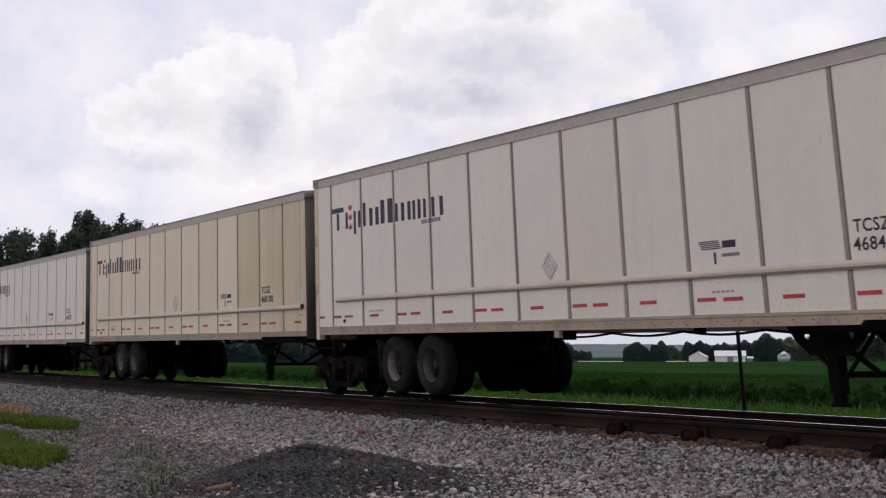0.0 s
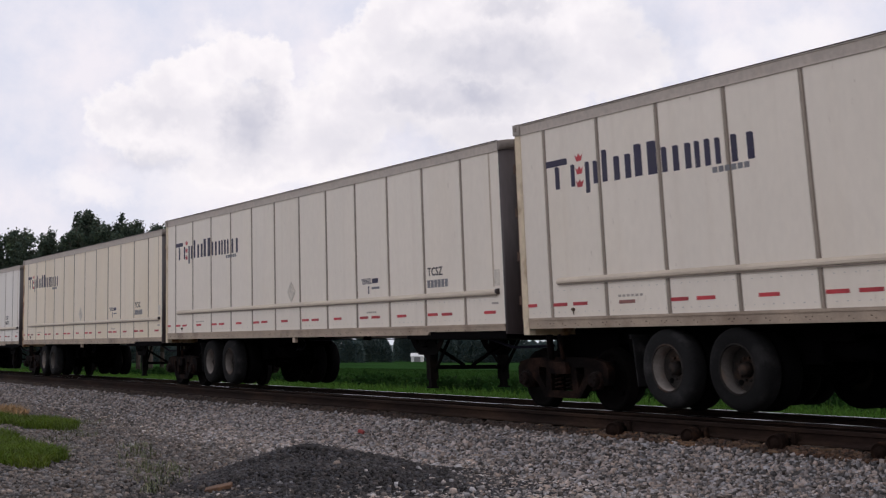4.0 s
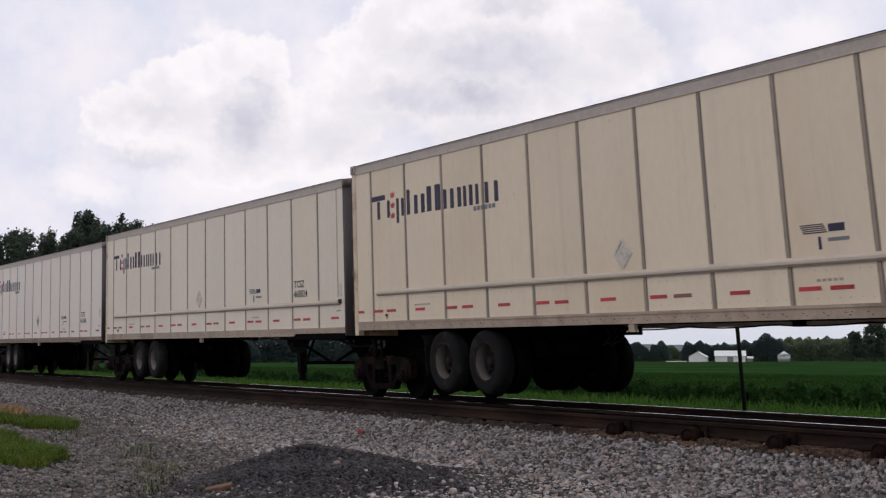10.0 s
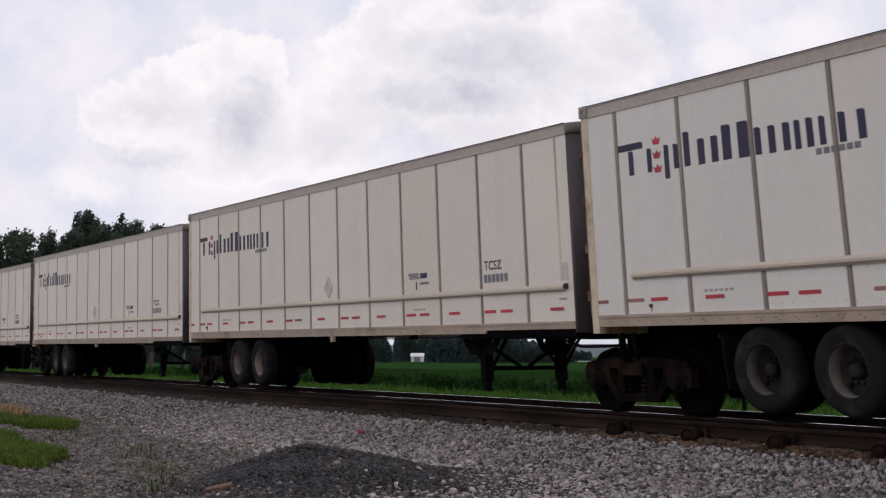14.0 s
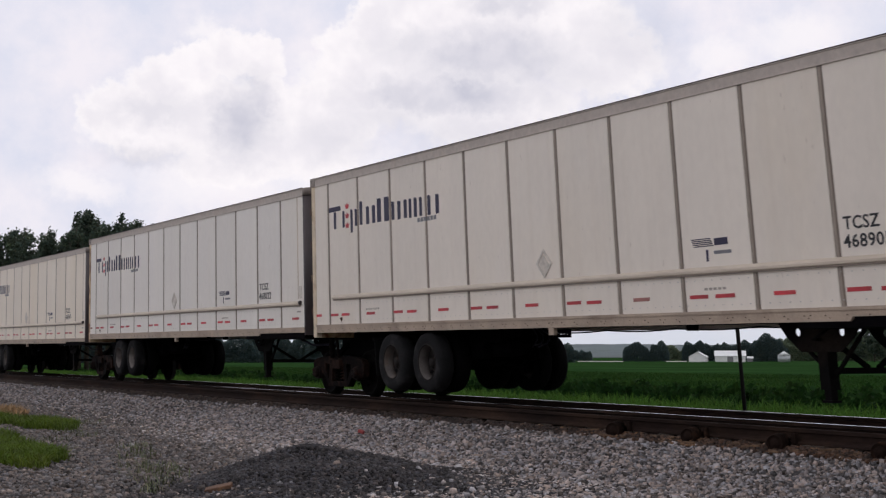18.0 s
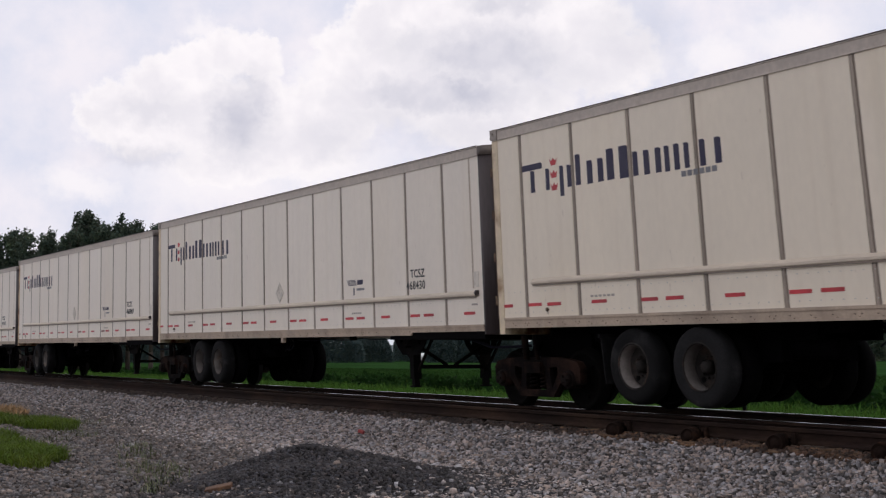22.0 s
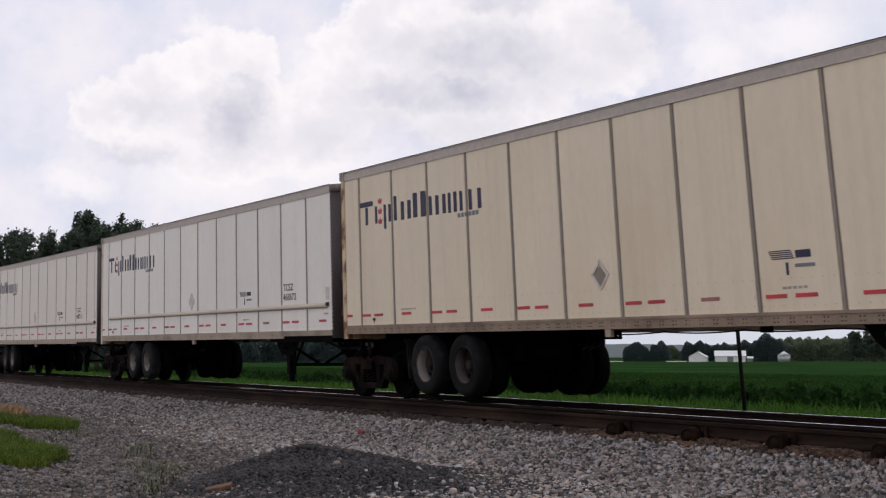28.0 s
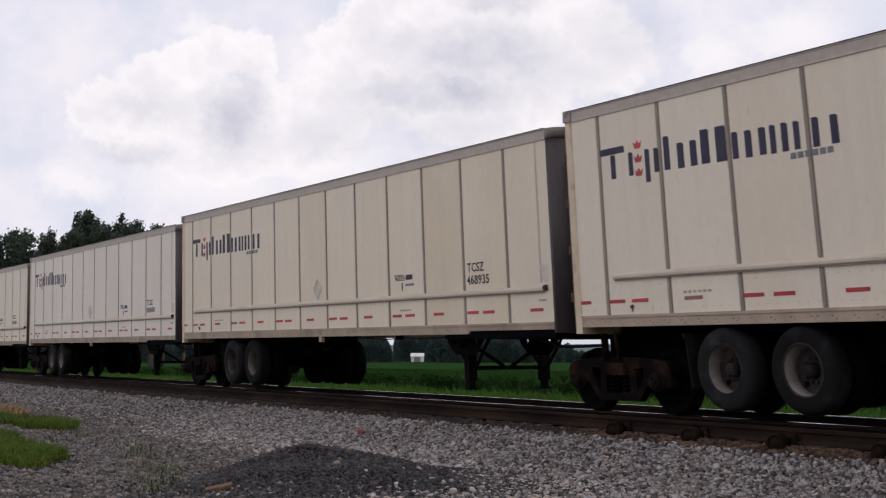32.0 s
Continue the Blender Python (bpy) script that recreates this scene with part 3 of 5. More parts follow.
def small_bar(bm, u0, u1, z0, z1):
    box(bm, u0, u1, -SIDE - 0.003, -SIDE + 0.001, z0, z1)


def writing(text, size, u, z, parent, name, width):
    """Stencilled characters on the side, from the built-in font, as a thin mesh."""
    cu = bpy.data.curves.new(name, "FONT")
    cu.body, cu.size, cu.extrude, cu.space_character, cu.resolution_u = text, size, 0.001, 1.06, 3
    cu.offset = 0.003
    tmp = bpy.data.objects.new(name, cu)
    me = bpy.data.meshes.new_from_object(tmp)
    bpy.data.objects.remove(tmp), bpy.data.curves.remove(cu)
    me.materials.append(M_BLACKMARK)
    xs = [v.co.x for v in me.vertices]
    ob = new(name, me)
    ob.parent = parent
    ob.matrix_basis = pose(u, -SIDE - 0.003, z, 90, 0, 0) @ Matrix.Diagonal((width / (max(xs) - min(xs)), 1, 1, 1))
    return ob


NUMBERS = {1: "468100", 2: "468278", 3: "468582", 4: "468936", 7: "468775", 8: "468657", 9: "468110", 10: "468249", 11: "468556", 12: "468924", 13: "467686", 14: "468567", 15: "468214",
           18: "469076", 19: "468652", 20: "468905", 21: "468022", 22: "468347", 23: "468811", 24: "469001", 25: "468430", 26: "468869", 27: "469093", 28: "468771", 31: "467702", 32: "468672",
           33: "468711", 34: "468964", 35: "468774", 36: "468935"}
COOL, CREAM, WARM, TAN, BRIGHT = {7, 9, 10, 15, 21}, {3, 12, 14, 22, 24, 28, 30, 35, 38}, {6, 23, 34, 36}, {1, 11, 31}, {32}
BROWN_FRONT = {1: 9, 14: 10, 31: 10}        # the first stained panel towards the front
SLIDE = {24: -8, 29: -5, 36: 10, 13: -4, 14: -8, 21: -10, 32: -8, 10: -6, 3: -46, 23: -10, 26: -30, 33: -16, 35: -26, 25: -13, 31: -14}              # centimetres by which its axles stand further back
LIFT = {20: 4, 24: 2, 6: -3, 10: 5, 11: 6, 12: 4, 13: 5, 17: -3, 21: 7, 22: 2, 26: 1}      # centimetres by which one rides higher
LONGER = {24: 1.018, 2: 0.995, 31: 0.996, 32: 0.996, 33: 0.994}
RUSTY, PATCHED, RIVETED = {3, 6, 17, 21, 26, 27, 31}, {15}, {32}
DARK_LID, LOOSE_HOSE = {9, 19, 28}, {0, 1, 18}
PLAIN = {13, 31}                              # older trailers without the rub rail


def trailer(n):
    shade = 0 if n in COOL else 2 if n in CREAM else 3 if n in WARM else 4 if n in TAN else 5 if n in BRIGHT else 1
    colour, plain = PAINTS[shade], n in PLAIN
    word = SHADES[shade]
    root = tagged(new("rail_trailer"), f"{word} ribbed rail trailer coupled in a moving train", "trailer", "trailers of the train")
    root.scale.x = LONGER.get(n, 1.0)
    rusty = n in RUSTY
    for k in range(13):
        stained = k >= BROWN_FRONT.get(n, 99)
        tone = 6 if k > BROWN_FRONT.get(n, 99) else 4 if stained else shade
        part("side_panel", lambda bm: panel(bm, k), PAINTS[tone], root, "brown-stained panel" if stained else "", key=("panel", k, tone))
    for k in range(12):
        part("post", lambda bm: post(bm, k), (M_POST, M_RIB), root, key=("post", k))
    part("roof_rail", roof_rail, (M_RAILTOP, M_NOSE), root, "grey riveted alloy roof rail", key="roof_rail")
    part("bottom_rail", lambda bm: sill(bm, plain), (M_OLDSILL if plain else M_SILL, M_FRAME), root, "weathered brown bottom rail" if plain else "dull tan alloy bottom rail", key=("sill", plain))
    if not plain:
        part("rub_rail", rub_rail, (M_RUB, M_POST), root, "dull alloy rub rail", key="rub")
        part("end_cap", rub_cap, M_NOSE, root, "black end cap", key="cap")
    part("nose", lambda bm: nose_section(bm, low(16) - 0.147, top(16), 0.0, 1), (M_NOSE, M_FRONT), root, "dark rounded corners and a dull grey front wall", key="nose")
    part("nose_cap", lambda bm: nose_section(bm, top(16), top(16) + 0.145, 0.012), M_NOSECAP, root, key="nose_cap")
    part("roof", roof, colour, root, key=("roof", shade))
    part("far_side", far_side, (colour, M_POST), root, key=("far", shade))
    for s in (-1, 1):
        part("corner_post", lambda bm: rear_corner(bm, s), M_CORNER if rusty else M_CORNER_CLEAN, root, "cream corner post with rust spots" if rusty else "cream corner post", key=("corner", s, rusty))
        part("rear_door", lambda bm: rear_door(bm, s), colour, root, key=("door", s, shade))
    part("door_edge", door_edge, M_RUST, root, "rusty door edge", key="door_edge")
    for z in (1.55, 2.2, 2.85, 3.5):
        part("hinge", hinge, M_RUST, root, "rusty door hinge", key="hinge", at=Matrix.Translation((0, 0, z)))
    if n not in RIVETED | PLAIN:
        part("front_seam", front_seam, M_SEAM, root, "brown joint strip", key="front_seam")
    tagged(part("rivet_line", panel_rivets, M_RIVET, root, key="panel_rivets"), kind="stuff")
    part("marker_lamp", marker_lamp, M_RUST, root, "dark marker lamp base", key="marker")
    part("corner_casting", corner_casting, M_CASTING, root, "grey cast corner block", key="casting")
    if n in PATCHED:
        part("corner_patch", nose_patch, colour, root, "pale plate on the front corner", key="nose_patch")
    if n in RIVETED:
        part("rivet_row", seam_rivets, M_RAILTOP, root, "row of pale rivets", key="rivets")
    part("rear_header", rear_header, M_CORNER, root, key="header")
    part("rear_sill", rear_sill, M_CORNER, root, key="rear_sill")
    part("floor_pan", floor_pan, M_FRAME, root, "steel underside in a near-black that holds its shade", key="floor_pan")
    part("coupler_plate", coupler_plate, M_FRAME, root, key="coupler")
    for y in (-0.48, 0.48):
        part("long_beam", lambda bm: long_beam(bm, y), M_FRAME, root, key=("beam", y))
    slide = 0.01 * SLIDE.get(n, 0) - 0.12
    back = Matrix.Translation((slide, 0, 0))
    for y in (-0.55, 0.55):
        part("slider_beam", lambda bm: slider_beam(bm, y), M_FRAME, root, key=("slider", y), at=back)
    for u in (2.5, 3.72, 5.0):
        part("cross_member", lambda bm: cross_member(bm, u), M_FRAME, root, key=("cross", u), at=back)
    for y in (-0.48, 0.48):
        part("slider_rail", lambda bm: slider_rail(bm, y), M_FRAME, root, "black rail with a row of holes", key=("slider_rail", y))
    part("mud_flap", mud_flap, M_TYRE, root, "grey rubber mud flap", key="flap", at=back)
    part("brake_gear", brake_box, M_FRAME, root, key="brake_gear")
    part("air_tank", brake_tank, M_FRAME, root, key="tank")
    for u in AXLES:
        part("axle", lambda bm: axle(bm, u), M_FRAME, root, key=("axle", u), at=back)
        for s in (-1, 1):
            for y, outer in ((1.13, True), (0.80, False)):
                at = pose(u + slide, s * y, 0.6, 0, 0, 0 if s < 0 else 180)
                # far rims and inner tyres get darker colours in place of shade
                wheel = part("wheel", outer_rim if outer else (lambda bm: lathe(bm, (0, 0, 0), [(-0.12, 0.29), (0.0, 0.26), (0.0, 0.1), (0.02, 0.1), (0.02, 0.29), (-0.12, 0.29)], 20)), (M_RIM if s < 0 else M_DISC, M_DISC, M_TYRE_SHADE) if outer else M_DISC, root, key=("rim", outer, outer and s < 0), at=at)
                part("tyre", tyre, M_TYRE if outer and s < 0 else M_TYRE_SHADE, wheel, key=("tyre", outer and s < 0))
                if outer and s < 0:
                    part("hub", hub, M_DISC, wheel, key="hub")
    for s in (-1, 1):
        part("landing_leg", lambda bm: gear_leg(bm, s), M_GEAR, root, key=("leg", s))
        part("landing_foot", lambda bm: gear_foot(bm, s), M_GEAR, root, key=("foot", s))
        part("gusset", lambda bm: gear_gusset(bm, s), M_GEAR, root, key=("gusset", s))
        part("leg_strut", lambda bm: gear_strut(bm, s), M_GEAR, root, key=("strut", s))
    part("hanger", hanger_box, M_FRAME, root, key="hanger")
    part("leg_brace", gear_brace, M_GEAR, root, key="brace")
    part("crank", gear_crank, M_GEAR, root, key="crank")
    part("bracket", side_bracket, M_SILL, root, key="bracket")
    part("brake_hose", lambda bm: brake_hose(bm, n in LOOSE_HOSE), M_HOSE, root, key=("hose", n in LOOSE_HOSE))
    part("coupling_hose", glad_hand_hose, M_HOSE, root, key="glad")
    rnd = random.Random(100 + n)
    zc = 1.83 if plain else 2.02
    part("placard_holder", lambda bm: placard(bm, zc), M_DIAMOND, root, "diamond placard holder", key=("placard", plain))
    tilt = rnd.choice((0, 1, 2))
    part("placard_flap", lambda bm: placard_flap(bm, zc, tilt), M_POST if plain else M_DIAMOND, root, key=("flap2", plain, tilt))
    for i, u in enumerate(STRIPS):
        faded = rnd.random() < (0.5 if i < 3 and n % 3 == 0 else 0.07)
        part("reflector_strip", strip, M_FADED if faded else M_RED, root, "faded reflective strip" if faded else "red reflective strip", key=("strip", faded), at=Matrix.Translation((u, 0, low(u) + 0.18 + (0.005 * rnd.random()))))
    for i, (u, w, z0, z1) in enumerate(BARS):
        part("lettering", lambda bm: block(bm, u, w, z0, z1), M_NAVY, root, key=("block", i))
    for i, z in enumerate((3.47, 3.29, 3.11)):
        part("emblem", lambda bm: crest(bm, z), M_RED, root, "small red emblem", key=("crest", i))
    for i in range(6):
        part("small_lettering", lambda bm: small_bar(bm, 4.25 + 0.11 * i, 4.335 + 0.11 * i, 2.93, 3.0), M_GREYMARK, root, key=("services", i))
    dz = -0.19 if plain else 0.0
    for i in range(5):
        part("stripe", lambda bm: small_bar(bm, 11.15 - 0.012 * i, 11.5 - 0.012 * i, 2.02 + dz + 0.022 * i, 2.032 + dz + 0.022 * i), M_NAVY, root, key=("stripe", i, plain))
    part("emblem", lambda bm: small_bar(bm, 11.52, 11.75, 2.025 + dz, 2.11 + dz), M_NAVY, root, key=("ns", plain))
    part("small_lettering", lambda bm: small_bar(bm, 11.5, 11.8, 1.92 + dz, 1.96 + dz), M_GREYMARK, root, key=("ns2", plain))
    part("small_lettering", lambda bm: small_bar(bm, 11.36, 11.40, 1.84 + dz, 1.98 + dz), M_NAVY, root, key=("ns3", plain))
    part("small_lettering", lambda bm: [small_bar(bm, 2.25 + 0.09 * i, 2.31 + 0.09 * i, low(2.4) + 0.245, low(2.4) + 0.275) for i in range(6)], M_FAINT, root, key="tiny_a")
    part("small_lettering", lambda bm: [small_bar(bm, 11.28 + 0.08 * i, 11.335 + 0.08 * i, low(11) + 0.255, low(11) + 0.285) for i in range(5)], M_FAINT, root, key="tiny_b")
    part("name_plate", lambda bm: small_bar(bm, 15.5, 15.68, 1.525, 1.555), M_FAINT, root, key="plate_front")
    pocket = part("document_pocket", lambda bm: box(bm, 15.6, 15.74, -SIDE - 0.006, -SIDE + 0.001, 1.80, 1.925), M_DIAMOND, root, "small pale document pocket", key="document")
    part("pocket_lid", lambda bm: box(bm, 15.595, 15.745, -SIDE - 0.009, -SIDE + 0.001, 1.927, 2.045), M_POST if n in DARK_LID else M_DIAMOND, pocket, "dark lid" if n in DARK_LID else "", key=("pocket_lid", n in DARK_LID))
    for i in range(4):
        part("wire", lambda bm: wire(bm, i), M_HOSE, root, key=("wire", i))
    writing("TCSZ", 0.195, 13.55, 2.05 + dz, root, "reporting_mark", 0.49)
    if n == 0:                               # its last two figures cannot be read
        writing("4684", 0.195, 13.53, 1.855, root, "fleet_number", 0.43)
        part("fleet_number", lambda bm: [small_bar(bm, 13.99 + 0.11 * i, 14.07 + 0.11 * i, 1.86, 1.99) for i in range(2)], M_BLACKMARK, root)
    elif n in NUMBERS:
        writing(NUMBERS[n], 0.195, 13.53 if n != 25 else 13.4, 1.855 + dz, root, "fleet_number", 0.65)
    else:
        tagged(part("fleet_number", lambda bm: [small_bar(bm, 13.53 + 0.115 * i, 13.62 + 0.115 * i, 1.855, 1.98) for i in range(6)], M_GREYMARK, root, key="unread"), kind="stuff")
    return root


# ---- the rail bogies between the trailers ----
WHEELBASE, MID = 1.70, 0.52


def side_frame(bm, s):
    y0, y1 = (-1.06, -0.94) if s < 0 else (0.94, 1.06)
    a, b = MID - WHEELBASE / 2, MID + WHEELBASE / 2
    plate(bm, [(a - 0.24, 0.36), (a - 0.25, 0.58), (a - 0.18, 0.67), (a + 0.1, 0.715), (MID - 0.35, 0.735), (MID + 0.35, 0.735), (b - 0.1, 0.715), (b + 0.18, 0.67), (b + 0.25, 0.58), (b + 0.24, 0.36), (b + 0.15, 0.35), (b + 0.13, 0.42), (b - 0.14, 0.42), (b - 0.22, 0.38),
               (MID + 0.42, 0.16), (MID - 0.42, 0.16), (a + 0.22, 0.38), (a + 0.14, 0.42), (a - 0.13, 0.42), (a - 0.15, 0.35)],
          [[(MID - 0.26, 0.26), (MID + 0.26, 0.26), (MID + 0.24, 0.60), (MID - 0.24, 0.60)], [(a + 0.30, 0.48), (MID - 0.40, 0.28), (MID - 0.36, 0.58), (a + 0.30, 0.60)],
           [(b - 0.30, 0.48), (b - 0.30, 0.60), (MID + 0.36, 0.58), (MID + 0.40, 0.28)]], y0, y1)


def bolster(bm):
    box(bm, MID - 0.2, MID + 0.2, -1.12, 1.12, 0.5, 0.66)
    box(bm, MID - 0.28, MID + 0.28, -0.5, 0.5, 0.64, 0.92)


def spring(bm, s, i):
    u = MID + (-0.13, 0.13)[i]
    pts = [(u + 0.07 * math.cos(k * 0.8), s * 1.0 + 0.045 * math.sin(k * 0.8), 0.27 + 0.23 * k / 32) for k in range(33)]
    tube(bm, pts, 0.018, 5)


def wheel_disc(bm, s):
    y = s * 0.77
    o = s
    prof = [(0.07 * o, 0.10), (0.07 * o, 0.14), (0.02 * o, 0.16), (0.0, 0.34), (0.055 * o, 0.36), (0.055 * o, 0.415), (-0.05 * o, 0.425), (-0.055 * o, 0.45), (-0.085 * o, 0.45), (-0.085 * o, 0.36), (-0.03 * o, 0.33), (-0.05 * o, 0.14), (-0.05 * o, 0.10), (0.07 * o, 0.10)]
    lathe(bm, (0, y, 0), prof, 32)
    for i in range(3):                       # cast bosses, so that the turning shows
        a = 2 * math.pi * i / 3
        rod(bm, (0.25 * math.cos(a), y + 0.0 * o, 0.25 * math.sin(a)), (0.25 * math.cos(a), y + 0.045 * o, 0.25 * math.sin(a)), 0.03, 6)


def wheel_axle(bm):
    rod(bm, (0, -1.08, 0), (0, 1.08, 0), 0.08, 12)


def bearing(bm, s, u):
    y = s * 1.0
    rod(bm, (u, y - 0.1, 0.42), (u, y + s * 0.0 + 0.1, 0.42), 0.13, 14)
    rod(bm, (u, s * 1.09, 0.42), (u, s * 1.16, 0.42), 0.115, 14, 0.09)
    for k in range(3):
        a = 2 * math.pi * k / 3
        c, d = 0.055 * math.cos(a), 0.055 * math.sin(a)
        rod(bm, (u + c, s * 1.155, 0.42 + d), (u + c, s * 1.185, 0.42 + d), 0.02, 6)


def brake_beam(bm):
    for u in (MID - 0.38, MID + 0.38):
        beam(bm, (u, -0.85, 0.36), (u, 0.85, 0.36), 0.08, 0.1)
        for s in (-1, 1):
            box(bm, u - 0.05, u + 0.05, s * 0.77 - 0.05, s * 0.77 + 0.05, 0.26, 0.52)


def saddle(bm):
    box(bm, -0.2, 1.3, -0.6, 0.6, 0.74, 1.06)
    box(bm, -0.45, 1.5, -0.3, 0.3, 0.55, 0.8)
    beam(bm, (0.2, -0.9, 0.72), (0.0, -0.55, 1.0), 0.08, 0.08)
    beam(bm, (0.2, 0.9, 0.72), (0.0, 0.55, 1.0), 0.08, 0.08)


def upright_bar(bm):
    rod(bm, (0.62, -1.08, 0.70), (0.55, -1.08, 1.05), 0.03, 8)
    rod(bm, (0.34, -1.08, 0.70), (0.30, -1.08, 1.05), 0.05, 8)


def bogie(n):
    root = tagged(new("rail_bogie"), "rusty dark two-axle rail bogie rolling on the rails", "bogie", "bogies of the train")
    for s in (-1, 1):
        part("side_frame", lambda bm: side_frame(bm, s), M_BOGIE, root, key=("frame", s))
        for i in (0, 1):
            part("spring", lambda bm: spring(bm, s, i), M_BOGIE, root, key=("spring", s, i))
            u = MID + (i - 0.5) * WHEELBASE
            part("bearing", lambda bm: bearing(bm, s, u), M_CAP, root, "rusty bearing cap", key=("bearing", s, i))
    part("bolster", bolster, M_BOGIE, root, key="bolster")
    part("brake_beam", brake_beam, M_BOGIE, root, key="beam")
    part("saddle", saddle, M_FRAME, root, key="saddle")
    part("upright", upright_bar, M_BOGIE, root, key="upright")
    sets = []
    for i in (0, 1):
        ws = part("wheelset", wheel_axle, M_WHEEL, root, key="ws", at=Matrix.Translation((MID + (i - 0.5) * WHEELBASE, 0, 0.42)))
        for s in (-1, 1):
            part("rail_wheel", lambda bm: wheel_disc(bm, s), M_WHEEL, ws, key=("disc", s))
        sets.append(ws)
    return root, sets


TRAIN = [(trailer(n), *bogie(n)) for n in range(COUNT)]


# ---- the track ----
def ground_z(x, y):
    """The lie of the land: ballast shoulder, the gravel apron before it, the ditch and the field behind."""
    a = abs(y)
    if y < 0:
        z = np.interp(a, [0, 0.6, 0.9, 1.34, 1.62, 2.7, 4.2, 7, 14, 60, 4000], [-0.24, -0.24, -0.25, -0.245, -0.335, -0.52, -0.66, -0.72, -0.74, -0.9, -8])
    else:
        far = math.hypot(x, y + 11.85)
        z = np.interp(a, [0, 0.6, 1.6, 3.2, 6, 9], [-0.24, -0.24, -0.30, -0.70, -0.70, -0.66]) - np.interp(far, [30, 600, 1500, 4500], [0, 2.4, 3.6, 6.0]) * min(max(a - 6, 0) / 14, 1)
    return z + (0.03 * noise.noise((x * 0.5, y * 0.5, 0)) if 1.6 < a < 80 else 0.0)


def rail_profile(bm, x0, x1, yc, z_top, height=0.185, heads=True):
    prof = [(-0.075, 0), (0.075, 0), (0.075, 0.012), (0.02, 0.03), (0.01, 0.05), (0.01, height - 0.05), (0.036, height - 0.04), (0.036, height - 0.008), (0.028, height), (-0.028, height), (-0.036, height - 0.008), (-0.036, height - 0.04), (-0.01, height - 0.05), (-0.01, 0.05), (-0.02, 0.03), (-0.075, 0.012)]
    a = [bm.verts.new((x0, yc + y, z_top - height + z)) for y, z in prof]
    b = [bm.verts.new((x1, yc + y, z_top - height + z)) for y, z in prof]
    for i in range(len(prof)):
        f = bm.faces.new((a[i], a[(i + 1) % len(prof)], b[(i + 1) % len(prof)], b[i]))
        f.material_index = 1 if heads and i in (7, 8, 9) else 0
    bm.faces.new(a[::-1]), bm.faces.new(b)


track = tagged(new("railway_track"), "rusty rails with polished heads on wooden ties", "railway track", kind="structure")
for yc in (-0.7535, 0.7535):
    part("rail", lambda bm: rail_profile(bm, -900, 700, yc, 0.0), (M_RAIL, M_RAILHEAD), track, "rusty rail with shiny head")
trng = random.Random(5)
for i in range(230):
    x = 4 - 0.51 * i

    def tie(bm):
        box(bm, -0.115, 0.115, -1.3, 1.3, -0.18, 0)
    ob = part("tie", tie, M_TIE, track, key="tie", at=pose(x + trng.uniform(-0.03, 0.03), trng.uniform(-0.08, 0.08), -0.205 + trng.uniform(-0.01, 0.005), 0, 0, trng.uniform(-1.5, 1.5)))
    for yc in (-0.7535, 0.7535)[:2 if i < 60 else 0]:
        part("tie_plate", lambda bm: box(bm, -0.1, 0.1, -0.17, 0.17, 0, 0.018), M_STEEL, track, key="tie_plate", at=Matrix.Translation((x, yc, -0.206)))


def far_ties(bm):
    for i in range(900):
        x = -113.5 - 0.51 * i if i < 500 else 4.5 + 0.51 * (i - 500)
        box(bm, x - 0.115, x + 0.115, -1.3, 1.3, -0.38, -0.205)


tagged(part("tie", far_ties, M_TIE, track), kind="stuff")
spare = tagged(new("spare_rail"), "rusty spare rail lying along the tie ends", "rail")
part("rail_length", lambda bm: rail_profile(bm, -60, 2, -1.2, -0.035, 0.17, False), M_RAIL, spare)
for i, x in enumerate((-9.27, -10.74, -12.17, -13.64)):
    part("stub", lambda bm: lathe(bm, (0, 0, 0), [(-0.1, 0.001), (-0.1, 0.05), (-0.085, 0.055), (-0.085, 0.085), (-0.1, 0.09), (-0.09, 0.102), (-0.02, 0.105), (0.1, 0.092), (0.1, 0.001)], 18), M_STEEL, spare, "dark round iron stub", key="stub", at=pose(x, -1.4, -0.19, 4, 0, 14 + 6 * (i % 2)))
    part("clip", lambda bm: bevelled(bm, 0.012) if (box(bm, -0.03, 0.03, -0.03, 0.03, -0.07, 0.06), box(bm, -0.1, 0.0, -0.02, 0.03, -0.02, 0.02)) else None, M_STEEL, spare, key="clip", at=pose(x + 0.13, -1.29, -0.14))

# ---- the ground ----
xs = np.concatenate([-np.geomspace(4000, 70, 26), np.linspace(-60, 10, 120), np.geomspace(14, 4000, 22)])
ys = np.concatenate([-np.geomspace(4000, 16, 14), np.linspace(-14, 14, 120), np.geomspace(15, 4000, 40)])
verts = [(float(x), float(y), float(ground_z(x, y))) for y in ys for x in xs]
nx = len(xs)
faces = [(j * nx + i, j * nx + i + 1, (j + 1) * nx + i + 1, (j + 1) * nx + i) for j in range(len(ys) - 1) for i in range(nx - 1)]
ground_mesh = bpy.data.meshes.new("ground")
ground_mesh.from_pydata(verts, [], faces)
M_FIELD = mat("crop_field", (0.017, 0.045, 0.014), 1.0, vary=0.3, scale=0.08, fine=4, stretch=(1, 1, 1), bump=0.6, tint=(0.025, 0.056, 0.018), tint_amount=0.7, tint_scale=0.03, spec=0.0)
ground_mesh.materials.append(M_GROUND), ground_mesh.materials.append(M_FIELD)
for p in ground_mesh.polygons:
    p.use_smooth = True
    p.material_index = 1 if p.center.y > 2.9 else 0
tagged(new("ground", ground_mesh), "grey gravel apron, track bed and green field", "ground", kind="structure")


